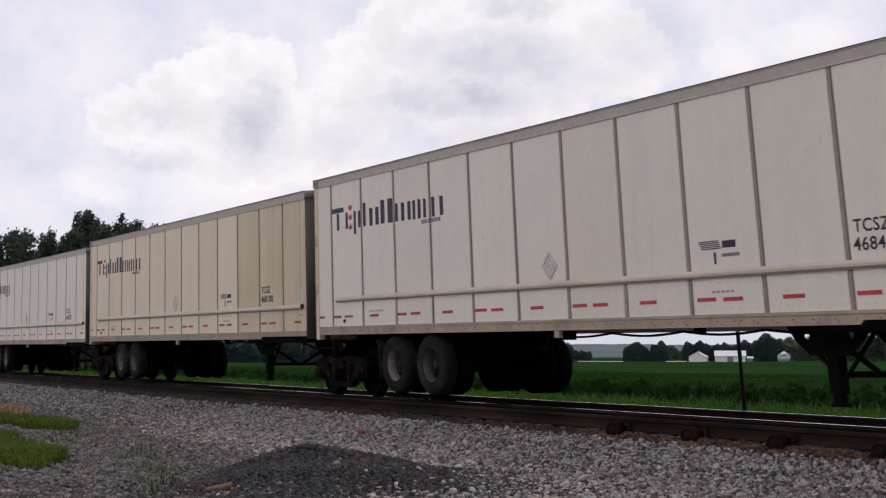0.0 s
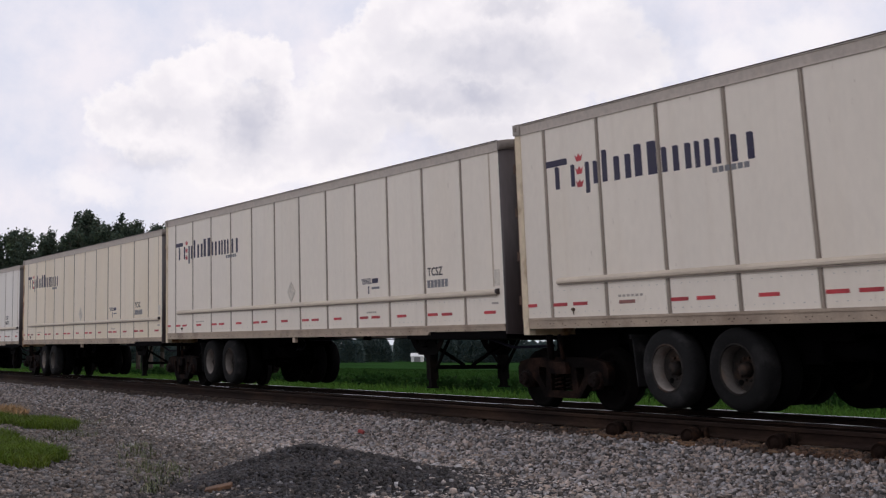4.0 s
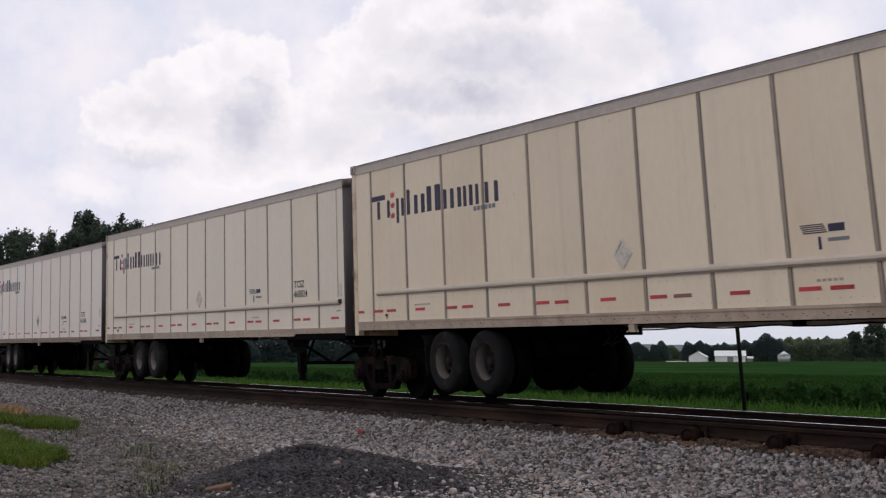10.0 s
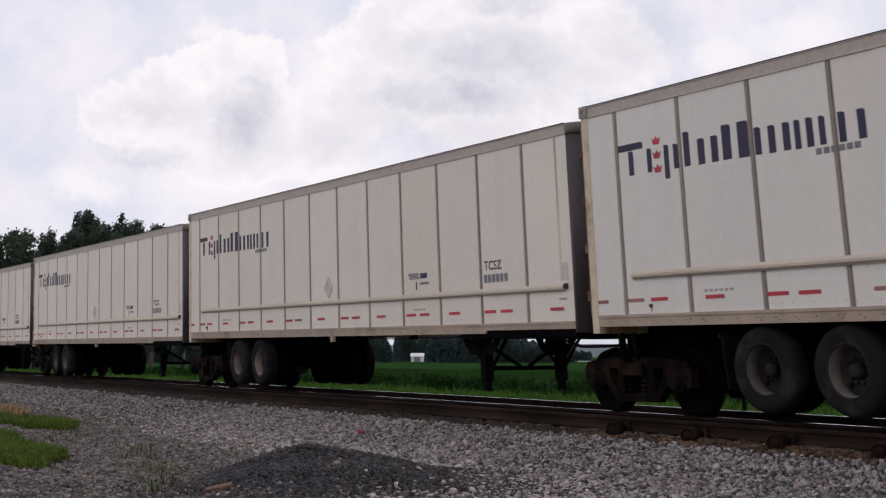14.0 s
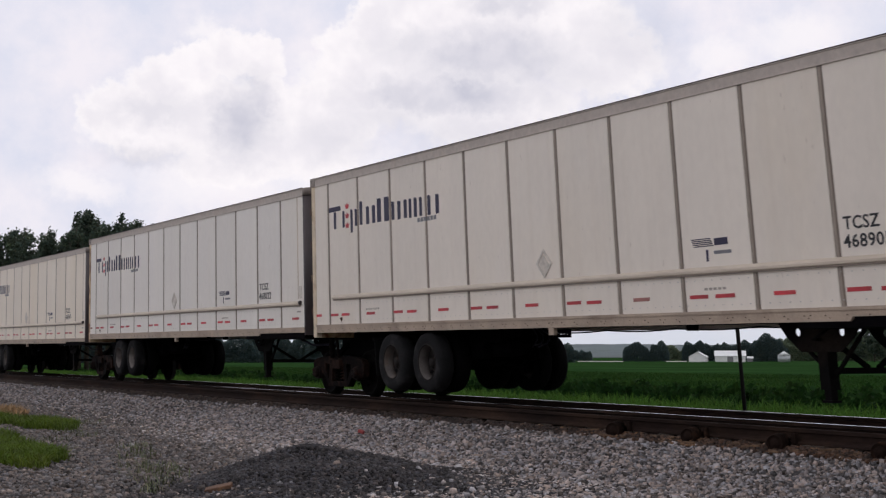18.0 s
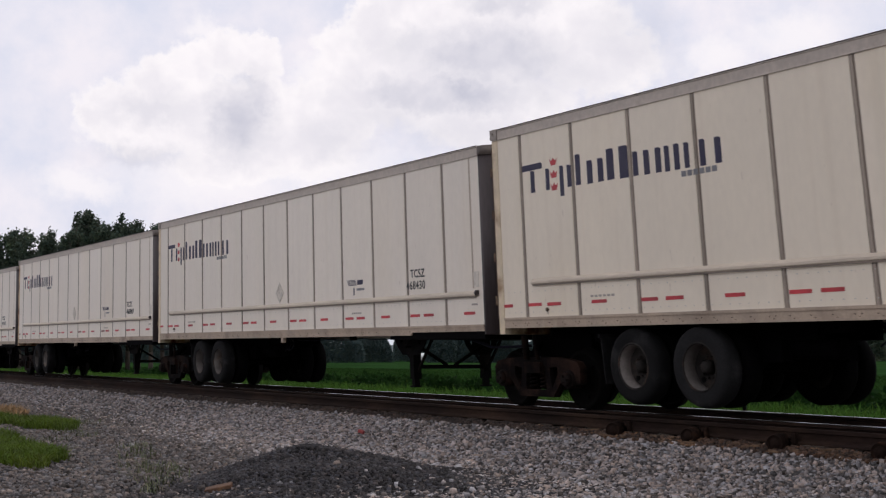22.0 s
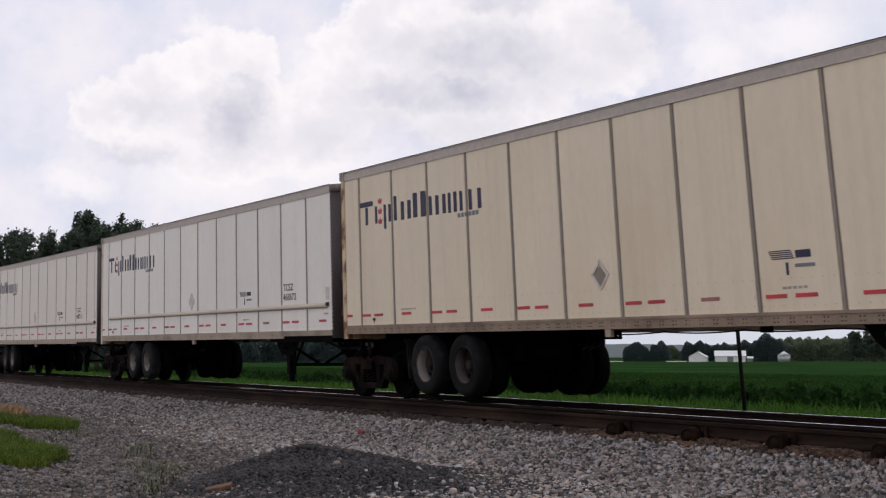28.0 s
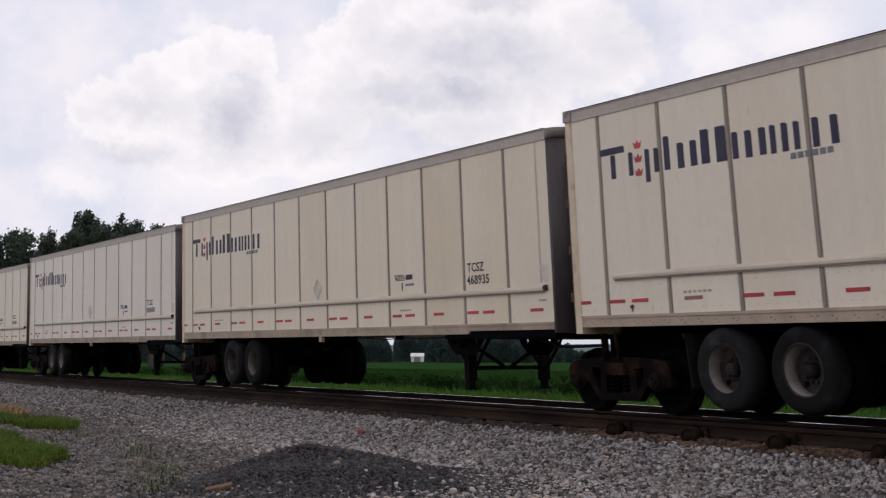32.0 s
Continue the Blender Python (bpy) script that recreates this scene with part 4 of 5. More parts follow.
# ---- the sky's clouds ----
def sky_dome(bm):
    """A far piece of the sky's vault, in degrees of bearing and height."""
    az, el = np.linspace(-30, 135, 80), np.linspace(-1.5, 34, 24)
    v = [[bm.verts.new((-3800 * math.sin(radians(a)) * math.cos(radians(e)), 3800 * math.cos(radians(a)) * math.cos(radians(e)), 3800 * math.sin(radians(e)))) for a in az] for e in el]
    uv = bm.loops.layers.uv.new("bearing")
    for j in range(len(el) - 1):
        for i in range(len(az) - 1):
            f = bm.faces.new((v[j][i], v[j][i + 1], v[j + 1][i + 1], v[j + 1][i]))
            f.smooth = True
            for loop, (a, e) in zip(f.loops, ((az[i], el[j]), (az[i + 1], el[j]), (az[i + 1], el[j + 1]), (az[i], el[j + 1]))):
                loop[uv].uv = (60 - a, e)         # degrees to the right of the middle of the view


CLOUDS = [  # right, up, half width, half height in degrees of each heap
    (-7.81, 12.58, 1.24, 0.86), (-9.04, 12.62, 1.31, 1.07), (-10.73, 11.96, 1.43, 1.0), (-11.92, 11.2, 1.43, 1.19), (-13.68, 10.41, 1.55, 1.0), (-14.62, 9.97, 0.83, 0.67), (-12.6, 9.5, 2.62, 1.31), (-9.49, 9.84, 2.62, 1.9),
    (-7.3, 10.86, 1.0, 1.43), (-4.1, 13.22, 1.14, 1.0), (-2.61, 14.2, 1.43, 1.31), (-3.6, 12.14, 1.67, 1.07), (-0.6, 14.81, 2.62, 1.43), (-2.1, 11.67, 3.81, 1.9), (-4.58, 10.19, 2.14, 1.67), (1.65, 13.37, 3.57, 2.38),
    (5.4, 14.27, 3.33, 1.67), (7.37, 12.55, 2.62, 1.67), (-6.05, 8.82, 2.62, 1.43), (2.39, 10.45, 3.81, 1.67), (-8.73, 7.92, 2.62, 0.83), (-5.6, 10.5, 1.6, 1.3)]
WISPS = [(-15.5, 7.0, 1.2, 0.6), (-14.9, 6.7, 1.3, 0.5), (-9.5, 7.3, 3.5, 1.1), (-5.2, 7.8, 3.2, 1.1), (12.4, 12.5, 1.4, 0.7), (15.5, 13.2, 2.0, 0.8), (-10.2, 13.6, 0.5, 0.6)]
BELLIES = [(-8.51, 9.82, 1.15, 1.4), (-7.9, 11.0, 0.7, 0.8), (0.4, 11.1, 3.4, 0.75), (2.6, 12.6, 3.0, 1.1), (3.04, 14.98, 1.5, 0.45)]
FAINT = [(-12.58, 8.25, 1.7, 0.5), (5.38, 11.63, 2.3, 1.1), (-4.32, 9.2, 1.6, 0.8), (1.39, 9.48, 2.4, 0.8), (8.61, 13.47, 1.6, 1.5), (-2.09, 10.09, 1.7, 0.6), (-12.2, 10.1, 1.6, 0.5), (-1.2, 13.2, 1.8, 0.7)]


def cloud_material():
    m = bpy.data.materials.new("cloud_sky")
    m.use_nodes = True
    n, l = m.node_tree.nodes, m.node_tree.links
    n.clear()

    def node(kind, *links, **values):
        x = n.new("ShaderNode" + kind)
        for k, v in values.items():
            if k == "op":
                x.operation = v
            else:
                x.inputs[k.replace("_", " ")].default_value = v
        for i, s in enumerate(links):
            if s is not None:
                if isinstance(s, (int, float)):
                    x.inputs[i].default_value = s
                else:
                    l.new(s, x.inputs[i])
        return x

    uv = n.new("ShaderNodeUVMap")
    uv.uv_map = "bearing"
    big = node("TexNoise", uv.outputs[0], Scale=0.28, Detail=9.0, Roughness=0.58)
    fine = node("TexNoise", uv.outputs[0], Scale=0.85, Detail=9.0, Roughness=0.62)
    soft = node("TexNoise", uv.outputs[0], Scale=0.5, Detail=3.0, Roughness=0.5)
    wob = node("VectorMath", big.outputs["Color"], op="SUBTRACT")
    wob.inputs[1].default_value = (0.5, 0.5, 0.5)
    wob2 = node("VectorMath", fine.outputs["Color"], op="SUBTRACT")
    wob2.inputs[1].default_value = (0.5, 0.5, 0.5)
    sc = node("VectorMath", wob.outputs[0], op="SCALE")
    sc.inputs["Scale"].default_value = 1.1
    sc2 = node("VectorMath", wob2.outputs[0], op="SCALE")
    sc2.inputs["Scale"].default_value = 1.5
    p = node("VectorMath", uv.outputs[0], sc.outputs[0], op="ADD")
    p = node("VectorMath", p.outputs[0], sc2.outputs[0], op="ADD")
    curl = node("TexNoise", uv.outputs[0], Scale=1.9, Detail=4.0, Roughness=0.5)
    wob3 = node("VectorMath", curl.outputs["Color"], op="SUBTRACT")
    wob3.inputs[1].default_value = (0.5, 0.5, 0.5)
    sc3 = node("VectorMath", wob3.outputs[0], op="SCALE")
    sc3.inputs["Scale"].default_value = 0.9
    p = node("VectorMath", p.outputs[0], sc3.outputs[0], op="ADD")

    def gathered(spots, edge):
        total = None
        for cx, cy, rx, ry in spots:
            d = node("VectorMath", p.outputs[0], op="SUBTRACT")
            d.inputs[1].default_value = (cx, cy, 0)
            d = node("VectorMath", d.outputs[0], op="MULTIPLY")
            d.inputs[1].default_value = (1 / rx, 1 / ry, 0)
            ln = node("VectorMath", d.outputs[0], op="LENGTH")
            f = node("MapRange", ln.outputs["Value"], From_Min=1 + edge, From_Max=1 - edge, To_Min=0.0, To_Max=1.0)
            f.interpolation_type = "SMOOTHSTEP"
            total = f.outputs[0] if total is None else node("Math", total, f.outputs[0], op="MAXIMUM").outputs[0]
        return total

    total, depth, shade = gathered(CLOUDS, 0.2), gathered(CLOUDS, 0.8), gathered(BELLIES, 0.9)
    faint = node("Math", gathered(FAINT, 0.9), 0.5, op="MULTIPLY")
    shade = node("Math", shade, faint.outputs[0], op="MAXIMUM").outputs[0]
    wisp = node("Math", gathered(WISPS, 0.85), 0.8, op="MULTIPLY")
    veil = node("MapRange", big.outputs["Fac"], From_Min=0.35, From_Max=0.65, To_Min=0.0, To_Max=1.0)

    def mix(fac, a, b):
        x = n.new("ShaderNodeMix")
        x.data_type = "RGBA"
        l.new(fac, x.inputs["Factor"])
        for s, v in (("A", a), ("B", b)):
            if isinstance(v, tuple):
                x.inputs[s].default_value = (*v, 1)
            else:
                l.new(v, x.inputs[s])
        return x.outputs["Result"]

    open_sky = mix(veil.outputs[0], (0.70, 0.745, 0.865), (0.87, 0.86, 0.92))
    heart = mix(node("MapRange", soft.outputs["Fac"], From_Min=0.4, From_Max=0.6, To_Min=0.0, To_Max=1.0).outputs[0], (0.85, 0.845, 0.89), (0.95, 0.94, 0.965))
    lit = mix(node("MapRange", depth, From_Min=0.45, From_Max=0.95, To_Min=0.0, To_Max=1.0).outputs[0], (0.985, 0.975, 0.985), heart)
    billow = node("MapRange", curl.outputs["Fac"], From_Min=0.42, From_Max=0.62, To_Min=0.0, To_Max=0.3)
    lit = mix(billow.outputs[0], lit, (0.88, 0.875, 0.915))
    body = mix(total, mix(wisp.outputs[0], open_sky, (0.95, 0.94, 0.965)), lit)
    sh = node("Math", shade, node("MapRange", soft.outputs["Fac"], From_Min=0.35, From_Max=0.62, To_Min=0.5, To_Max=1.0).outputs[0], op="MULTIPLY")
    col = mix(sh.outputs[0], body, (0.575, 0.595, 0.685))
    height = node("SeparateXYZ", uv.outputs[0])
    haze = node("MapRange", height.outputs["Y"], From_Min=0.3, From_Max=4.0, To_Min=0.8, To_Max=0.0)
    col = mix(haze.outputs[0], col, (0.60, 0.655, 0.725))
    em = n.new("ShaderNodeEmission")
    l.new(col, em.inputs["Color"])
    out = n.new("ShaderNodeOutputMaterial")
    l.new(em.outputs[0], out.inputs["Surface"])
    return m


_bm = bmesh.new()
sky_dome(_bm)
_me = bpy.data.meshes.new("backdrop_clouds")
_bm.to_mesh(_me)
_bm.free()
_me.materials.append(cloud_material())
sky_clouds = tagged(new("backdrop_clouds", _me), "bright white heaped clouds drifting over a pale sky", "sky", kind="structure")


# ---- gravel ----
rng = np.random.default_rng(7)

def mesh_from(name, verts, faces, material, smooth=False):
    me = bpy.data.meshes.new(name)
    me.vertices.add(len(verts)), me.loops.add(faces.size), me.polygons.add(len(faces))
    me.vertices.foreach_set("co", verts.astype(np.float32).ravel())
    me.loops.foreach_set("vertex_index", faces.astype(np.int32).ravel())
    me.polygons.foreach_set("loop_start", np.arange(0, faces.size, faces.shape[1], dtype=np.int32))
    me.update(calc_edges=True)
    me.materials.append(material)
    return me


BLOCK_V = np.array([(-1, -1, -1), (1, -1, -1), (1, 1, -1), (-1, 1, -1), (-1, -1, 1), (1, -1, 1), (1, 1, 1), (-1, 1, 1)]) * 0.72
BLOCK_F = np.array([(0, 2, 1), (0, 3, 2), (4, 5, 6), (4, 6, 7), (0, 1, 5), (0, 5, 4), (1, 2, 6), (1, 6, 5), (2, 3, 7), (2, 7, 6), (3, 0, 4), (3, 4, 7)])


def stones(name, pts, radius, material):
    """Broken stones: skewed blocks with sharp edges, each turned its own way."""
    n = len(pts)
    v = BLOCK_V[None] * rng.uniform(0.45, 1.25, (n, 8, 3)) * (radius[:, None, None] * rng.uniform(0.7, 1.4, (n, 1, 3)))
    a, b = rng.uniform(0, 2 * np.pi, n), rng.uniform(-1.0, 1.0, n)
    ca, sa, cb, sb = np.cos(a)[:, None], np.sin(a)[:, None], np.cos(b)[:, None], np.sin(b)[:, None]
    x, y, z = v[..., 0], v[..., 1], v[..., 2]
    y, z = y * cb - z * sb, y * sb + z * cb
    x, y = x * ca - y * sa, x * sa + y * ca
    v = np.stack([x, y, 0.9 * z], -1) + pts[:, None]
    f = BLOCK_F[None] + 8 * np.arange(n)[:, None, None]
    return mesh_from(name, v.reshape(-1, 3), f.reshape(-1, 3), material)


def wedge_points(n, x0, x1, y0, y1, a0=34.0, a1=84.0):
    """Places scattered over the ground between two bearings, left of straight across the track."""
    x, y = rng.uniform(x0, x1, n), rng.uniform(y0, y1, n)
    az = np.degrees(np.arctan2(-x, y + 11.85))
    az += rng.normal(0, 5.0, n)
    keep = (az > a0) & (az < a1)
    return x[keep], y[keep]


HEAP = (-13.65, -5.7)


def heap_z(x, y):
    dx, dy = x - HEAP[0], y - HEAP[1]
    along, across = 0.5 * dx + 0.866 * dy, -0.866 * dx + 0.5 * dy
    r = np.sqrt((along / np.where(along > 0, 2.35 + 0.75 * np.clip(-across, 0, 1), 1.72)) ** 2 + (across / np.where(across > 0, 1.55, 2.7)) ** 2)
    return 0.46 * np.clip(1.07 - np.sqrt(r * r + 0.008), 0, 1) ** 1.55 + (0.035 * np.sin(3 * x + 2 * y) + 0.03 * np.sin(5.3 * x - 4.1 * y)) * np.clip(1 - r, 0, 1)


M_STONE = mat("ballast_stone", (0.235, 0.216, 0.213), 0.9, vary=0.25, scale=14, fine=70, bump=0.4, tint=(0.42, 0.385, 0.375), tint_amount=0.7, tint_scale=2.5, island=0.85)
M_DARKSTONE = mat("heap_stone", (0.031, 0.0295, 0.034), 0.95, vary=0.25, scale=14, fine=70, bump=0.3, tint=(0.075, 0.072, 0.076), tint_amount=0.5, tint_scale=2.5, tint_cut=0.6, island=0.8)


def lay(n, x0, x1, y0, y1, r0, r1):
    x, y = wedge_points(n, x0, x1, y0, y1)
    off = (heap_z(x, y) < 0.02 + 0.07 * np.abs(rng.normal(0, 1, len(x)))) | (rng.uniform(0, 1, len(x)) < 0.012)
    off &= ~((y < -4.6) & (x < -13) & (rng.uniform(0, 1, len(x)) < 0.6))
    x, y = x[off], y[off]
    z = np.array([ground_z(a, b) for a, b in zip(x, y)]) + heap_z(x, y)
    r = rng.uniform(r0, r1, len(x)) * np.where(rng.uniform(0, 1, len(x)) < 0.06, 1.5, 1)
    return np.stack([x, y, z + r * rng.uniform(0.0, 0.6, len(x))], -1), r


batches = [lay(140000, -26, 0, -10.3, -1.5, 0.013, 0.031), lay(36000, -62, -26, -9, -1.5, 0.015, 0.032), lay(5000, -62, -8, -1.12, -0.9, 0.02, 0.034), lay(3000, -50, -9, -0.6, 0.6, 0.02, 0.04), lay(2600, -50, -10, 1.0, 2.6, 0.025, 0.04)]
wx, wy = rng.uniform(-45, 18, 52000), rng.uniform(-14, -1.6, 52000)
wz = np.array([ground_z(a, b) for a, b in zip(wx, wy)]) + heap_z(wx, wy)
wr = rng.uniform(0.017, 0.036, 52000)
away = (heap_z(wx, wy) < 0.01) & (np.hypot(wx, wy + 11.85) > 1.0)
batches.append((np.stack([wx, wy, wz + 0.2 * wr], -1)[away], wr[away]))
gp, gr = np.concatenate([b[0] for b in batches]), np.concatenate([b[1] for b in batches])
M_DIRTSTONE = mat("dusty_stone", (0.108, 0.098, 0.097), 0.95, vary=0.2, scale=14, fine=70, bump=0.3, tint=(0.24, 0.22, 0.205), tint_amount=0.7, tint_scale=2.5, island=0.7)
old = gp[:, 0] + 3.0 * np.sin(gp[:, 1] * 1.3) + rng.normal(0, 2.5, len(gp)) < -20.5 - 0.8 * gp[:, 1] - 4.0
old = (old | (gp[:, 1] < -6.2 + rng.normal(0, 0.5, len(gp))) | ((gp[:, 1] < -4.4 + rng.normal(0, 0.6, len(gp))) & (gp[:, 0] < -13.6 + rng.normal(0, 0.6, len(gp))))) & (gp[:, 1] < -3.5 + rng.normal(0, 0.5, len(gp)))
tagged(new("dusty_gravel", stones("dusty_gravel", gp[old], gr[old], M_DIRTSTONE)), "dull dusty brown-grey crushed stone of the old apron", "gravel", kind="stuff")
gp, gr = gp[~old], gr[~old]
tagged(new("ballast_stones", stones("ballast_stones", gp, gr, M_STONE)), "loose grey crushed stone covering the track side", "gravel", kind="stuff")

x, y = wedge_points(3400, -15.5, -7, -1.54, -1.33)
keep = rng.uniform(-15.5, -10.5, len(x)) < x
x, y = x[keep], y[keep]
z = np.array([ground_z(a, b) for a, b in zip(x, y)])
r = rng.uniform(0.014, 0.036, len(x))
M_RUSTSTONE = mat("rust_stained_stone", (0.07, 0.04, 0.026), 0.95, vary=0.25, scale=10, fine=60, bump=0.3, tint=(0.22, 0.13, 0.07), tint_amount=0.7, tint_scale=3, island=0.8)
tagged(new("rusty_chips", stones("rusty_chips", np.stack([x, y, z + 0.4 * r], -1), r, M_RUSTSTONE)), "rust-stained chips and splinters along the tie ends", "gravel", kind="stuff")

dx, dy = wedge_points(20000, -62, -7, -1.52, -1.3)
dz = np.array([ground_z(a, b) for a, b in zip(dx, dy)])
dr = rng.uniform(0.011, 0.03, len(dx))
M_TRACKDIRT = mat("track_dirt", (0.038, 0.026, 0.021), 0.95, vary=0.3, scale=10, fine=60, bump=0.3, tint=(0.09, 0.06, 0.045), tint_amount=0.7, tint_scale=3, island=0.8)
tagged(new("track_dirt", stones("track_dirt", np.stack([dx, dy, dz + 0.3 * dr], -1), dr, M_TRACKDIRT)), "dark brown dirt and fines along the tie ends", "gravel", kind="stuff")

srng = random.Random(12)
for i in range(16):
    chip = tagged(new("wood_splinter"), "rusty brown wood splinter lying along the tie ends", "wood scrap", "splinters by the track")
    part("sliver", lambda bm: bevelled(bm, 0.006) if box(bm, -0.08, 0.08, -0.022, 0.022, -0.012, 0.018) else None, M_SPLINTER, chip, key="sliver")
    sx, sy = -8.2 - 0.42 * i + srng.uniform(-0.15, 0.15), srng.uniform(-1.55, -1.36)
    chip.matrix_basis = pose(sx, sy, float(ground_z(sx, sy)) + 0.03, srng.uniform(-8, 8), srng.uniform(-6, 6), srng.uniform(-25, 25)) @ Matrix.Diagonal((srng.uniform(0.6, 1.6), 1.2, 1, 1))

heap = tagged(new("gravel_heap"), "low heap of dark fine gravel on the apron", "gravel heap")


def heap_body(bm):
    n = 40
    v = [[bm.verts.new((HEAP[0] + a, HEAP[1] + b, float(ground_z(HEAP[0] + a, HEAP[1] + b) - 0.015 + heap_z(HEAP[0] + a, HEAP[1] + b)))) for a in np.linspace(-3.0, 3.0, n)] for b in np.linspace(-3.0, 3.0, n)]
    for j in range(n - 1):
        for i in range(n - 1):
            bm.faces.new((v[j][i], v[j][i + 1], v[j + 1][i + 1], v[j + 1][i])).smooth = True


part("mound", heap_body, M_DARKSTONE, heap)
hx, hy = rng.uniform(-3.2, 3.2, 62000), rng.uniform(-3.2, 3.2, 62000)
ha, hc = 0.5 * hx + 0.866 * hy, -0.866 * hx + 0.5 * hy
keep = np.hypot(ha / np.where(ha > 0, 2.5 + 0.75 * np.clip(-hc, 0, 1), 1.72), hc / np.where(hc > 0, 1.5, 2.7)) < 0.92 + rng.normal(0, 0.16, 62000)
hx, hy = hx[keep] + HEAP[0], hy[keep] + HEAP[1]
hz = np.array([ground_z(a, b) for a, b in zip(hx, hy)]) + heap_z(hx, hy)
hr = rng.uniform(0.01, 0.03, len(hx))
heap_stones = tagged(new("loose_stone", stones("loose_stone", np.stack([hx, hy, hz + 0.2 * hr], -1), hr, M_DARKSTONE)), kind="stuff")
heap_stones.parent = heap

plank = tagged(new("wood_scrap"), "short broken brown wood scrap on the gravel", "wood scrap")
part("board", lambda bm: bevelled(bm, 0.008) if box(bm, -0.14, 0.14, -0.07, 0.07, 0, 0.045) else None, M_RUSTSTONE, plank)
plank.matrix_basis = pose(-12.98, -7.02, float(ground_z(-12.98, -7.02) + heap_z(-12.98, -7.02)) + 0.01, 8, -12, 60)
scrap = tagged(new("plastic_scrap"), "small red plastic scrap among the stones", "litter")
M_REDPLASTIC = mat("red_plastic", (0.35, 0.05, 0.05), 0.5, vary=0.2)
part("piece", lambda bm: bevelled(bm, 0.01, 2) if box(bm, -0.05, 0.05, -0.03, 0.03, 0, 0.05) else None, M_REDPLASTIC, scrap)
scrap.matrix_basis = pose(-18.6, -2.6, -0.46, 10, 20, 30)


# ---- grasses and the field ----
def blades(name, x, y, h, width, material, lean=0.5, lift=0.0):
    """Bent, pointed blades or leaves."""
    n = len(x)
    z = np.array([ground_z(a, b) for a, b in zip(x, y)]) + lift
    az, ln = rng.uniform(0, 2 * np.pi, n), rng.uniform(0.1, lean, n) * h
    dx, dy = np.cos(az), np.sin(az)
    w = width * rng.uniform(0.6, 1.3, n)
    wx, wy = -dy * w / 2, dx * w / 2
    base = np.stack([x, y, z - 0.02], -1)
    side = np.stack([wx, wy, 0 * w], -1)
    mid = base + np.stack([dx * ln * 0.35, dy * ln * 0.35, h * 0.62], -1)
    tip = base + np.stack([dx * ln, dy * ln, h * rng.uniform(0.75, 1.0, n)], -1)
    v = np.stack([base - side * 0.6, base + side * 0.6, mid - side, mid + side, tip], 1)
    f = np.array([(0, 1, 3), (0, 3, 2), (2, 3, 4)])[None] + 5 * np.arange(n)[:, None, None]
    return mesh_from(name, v.reshape(-1, 3), f.reshape(-1, 3), material)


M_GRASS = mat("grass_blade", (0.068, 0.112, 0.012), 0.7, vary=0.25, scale=0.6, fine=10, bump=0, tint=(0.115, 0.14, 0.02), tint_amount=0.6, tint_scale=0.5, island=0.4, spec=0.3)
M_DRY = mat("dry_grass", (0.26, 0.17, 0.085), 0.8, vary=0.2, scale=2, fine=10, bump=0, island=0.35)
M_VERGE = mat("verge_grass", (0.048, 0.118, 0.018), 0.8, vary=0.3, scale=0.4, fine=6, bump=0, tint=(0.075, 0.165, 0.028), tint_amount=0.7, tint_scale=0.35, island=0.3, spec=0.1)
M_TALLWEED = mat("tall_weed_leaf", (0.012, 0.036, 0.009), 0.8, vary=0.3, scale=0.3, fine=5, bump=0, tint=(0.036, 0.085, 0.02), tint_amount=0.8, tint_scale=0.5, tint_cut=0.52, island=0.3, spec=0.04)
M_CROP = mat("crop_leaf", (0.020, 0.056, 0.012), 0.8, vary=0.3, scale=0.2, fine=5, bump=0, tint=(0.036, 0.082, 0.018), tint_amount=0.7, tint_scale=0.15, island=0.18, spec=0.04)


def patch(n, cx, cy, rx, ry):
    a, r = rng.uniform(0, 2 * np.pi, n), rng.uniform(0, 1, n) ** 0.6
    return cx + rx * r * np.cos(a), cy + ry * r * np.sin(a)


for cx, cy, rx, ry, n in ((-27.4, -5.27, 2.3, 0.5, 6000), (-31.0, -5.87, 2.7, 0.7, 5000), (-20.4, -7.75, 3.0, 0.42, 7000), (-19.75, -7.25, 1.5, 0.26, 2500), (-21.5, -8.0, 2.6, 0.5, 3500), (-24.4, -6.85, 1.6, 0.35, 3000), (-25.5, -7.6, 2.2, 0.5, 2500), (-22.5, -7.3, 2.4, 0.4, 4000)):
    x, y = patch(n, cx - 0.08, cy - (0.2 if cx < -24 else 0.04), rx, ry)
    tagged(new("grass_patch", blades("grass_patch", x, y, rng.uniform(0.07, 0.24, n), 0.015, M_GRASS, 1.2)), "bright green short grass growing through the gravel", "grass", "grass patches", "stuff")
x, y = patch(1500, -33.2, -4.95, 1.8, 0.3)
tagged(new("dry_grass", blades("dry_grass", x, y, rng.uniform(0.1, 0.25, 1500), 0.02, M_DRY, 0.9)), "tan dried grass tuft beside the green patch", "grass", kind="stuff")
M_WEED = mat("weed_leaf", (0.062, 0.078, 0.032), 0.7, vary=0.25, scale=2, fine=10, bump=0, tint=(0.15, 0.14, 0.07), tint_amount=0.6, island=0.4)
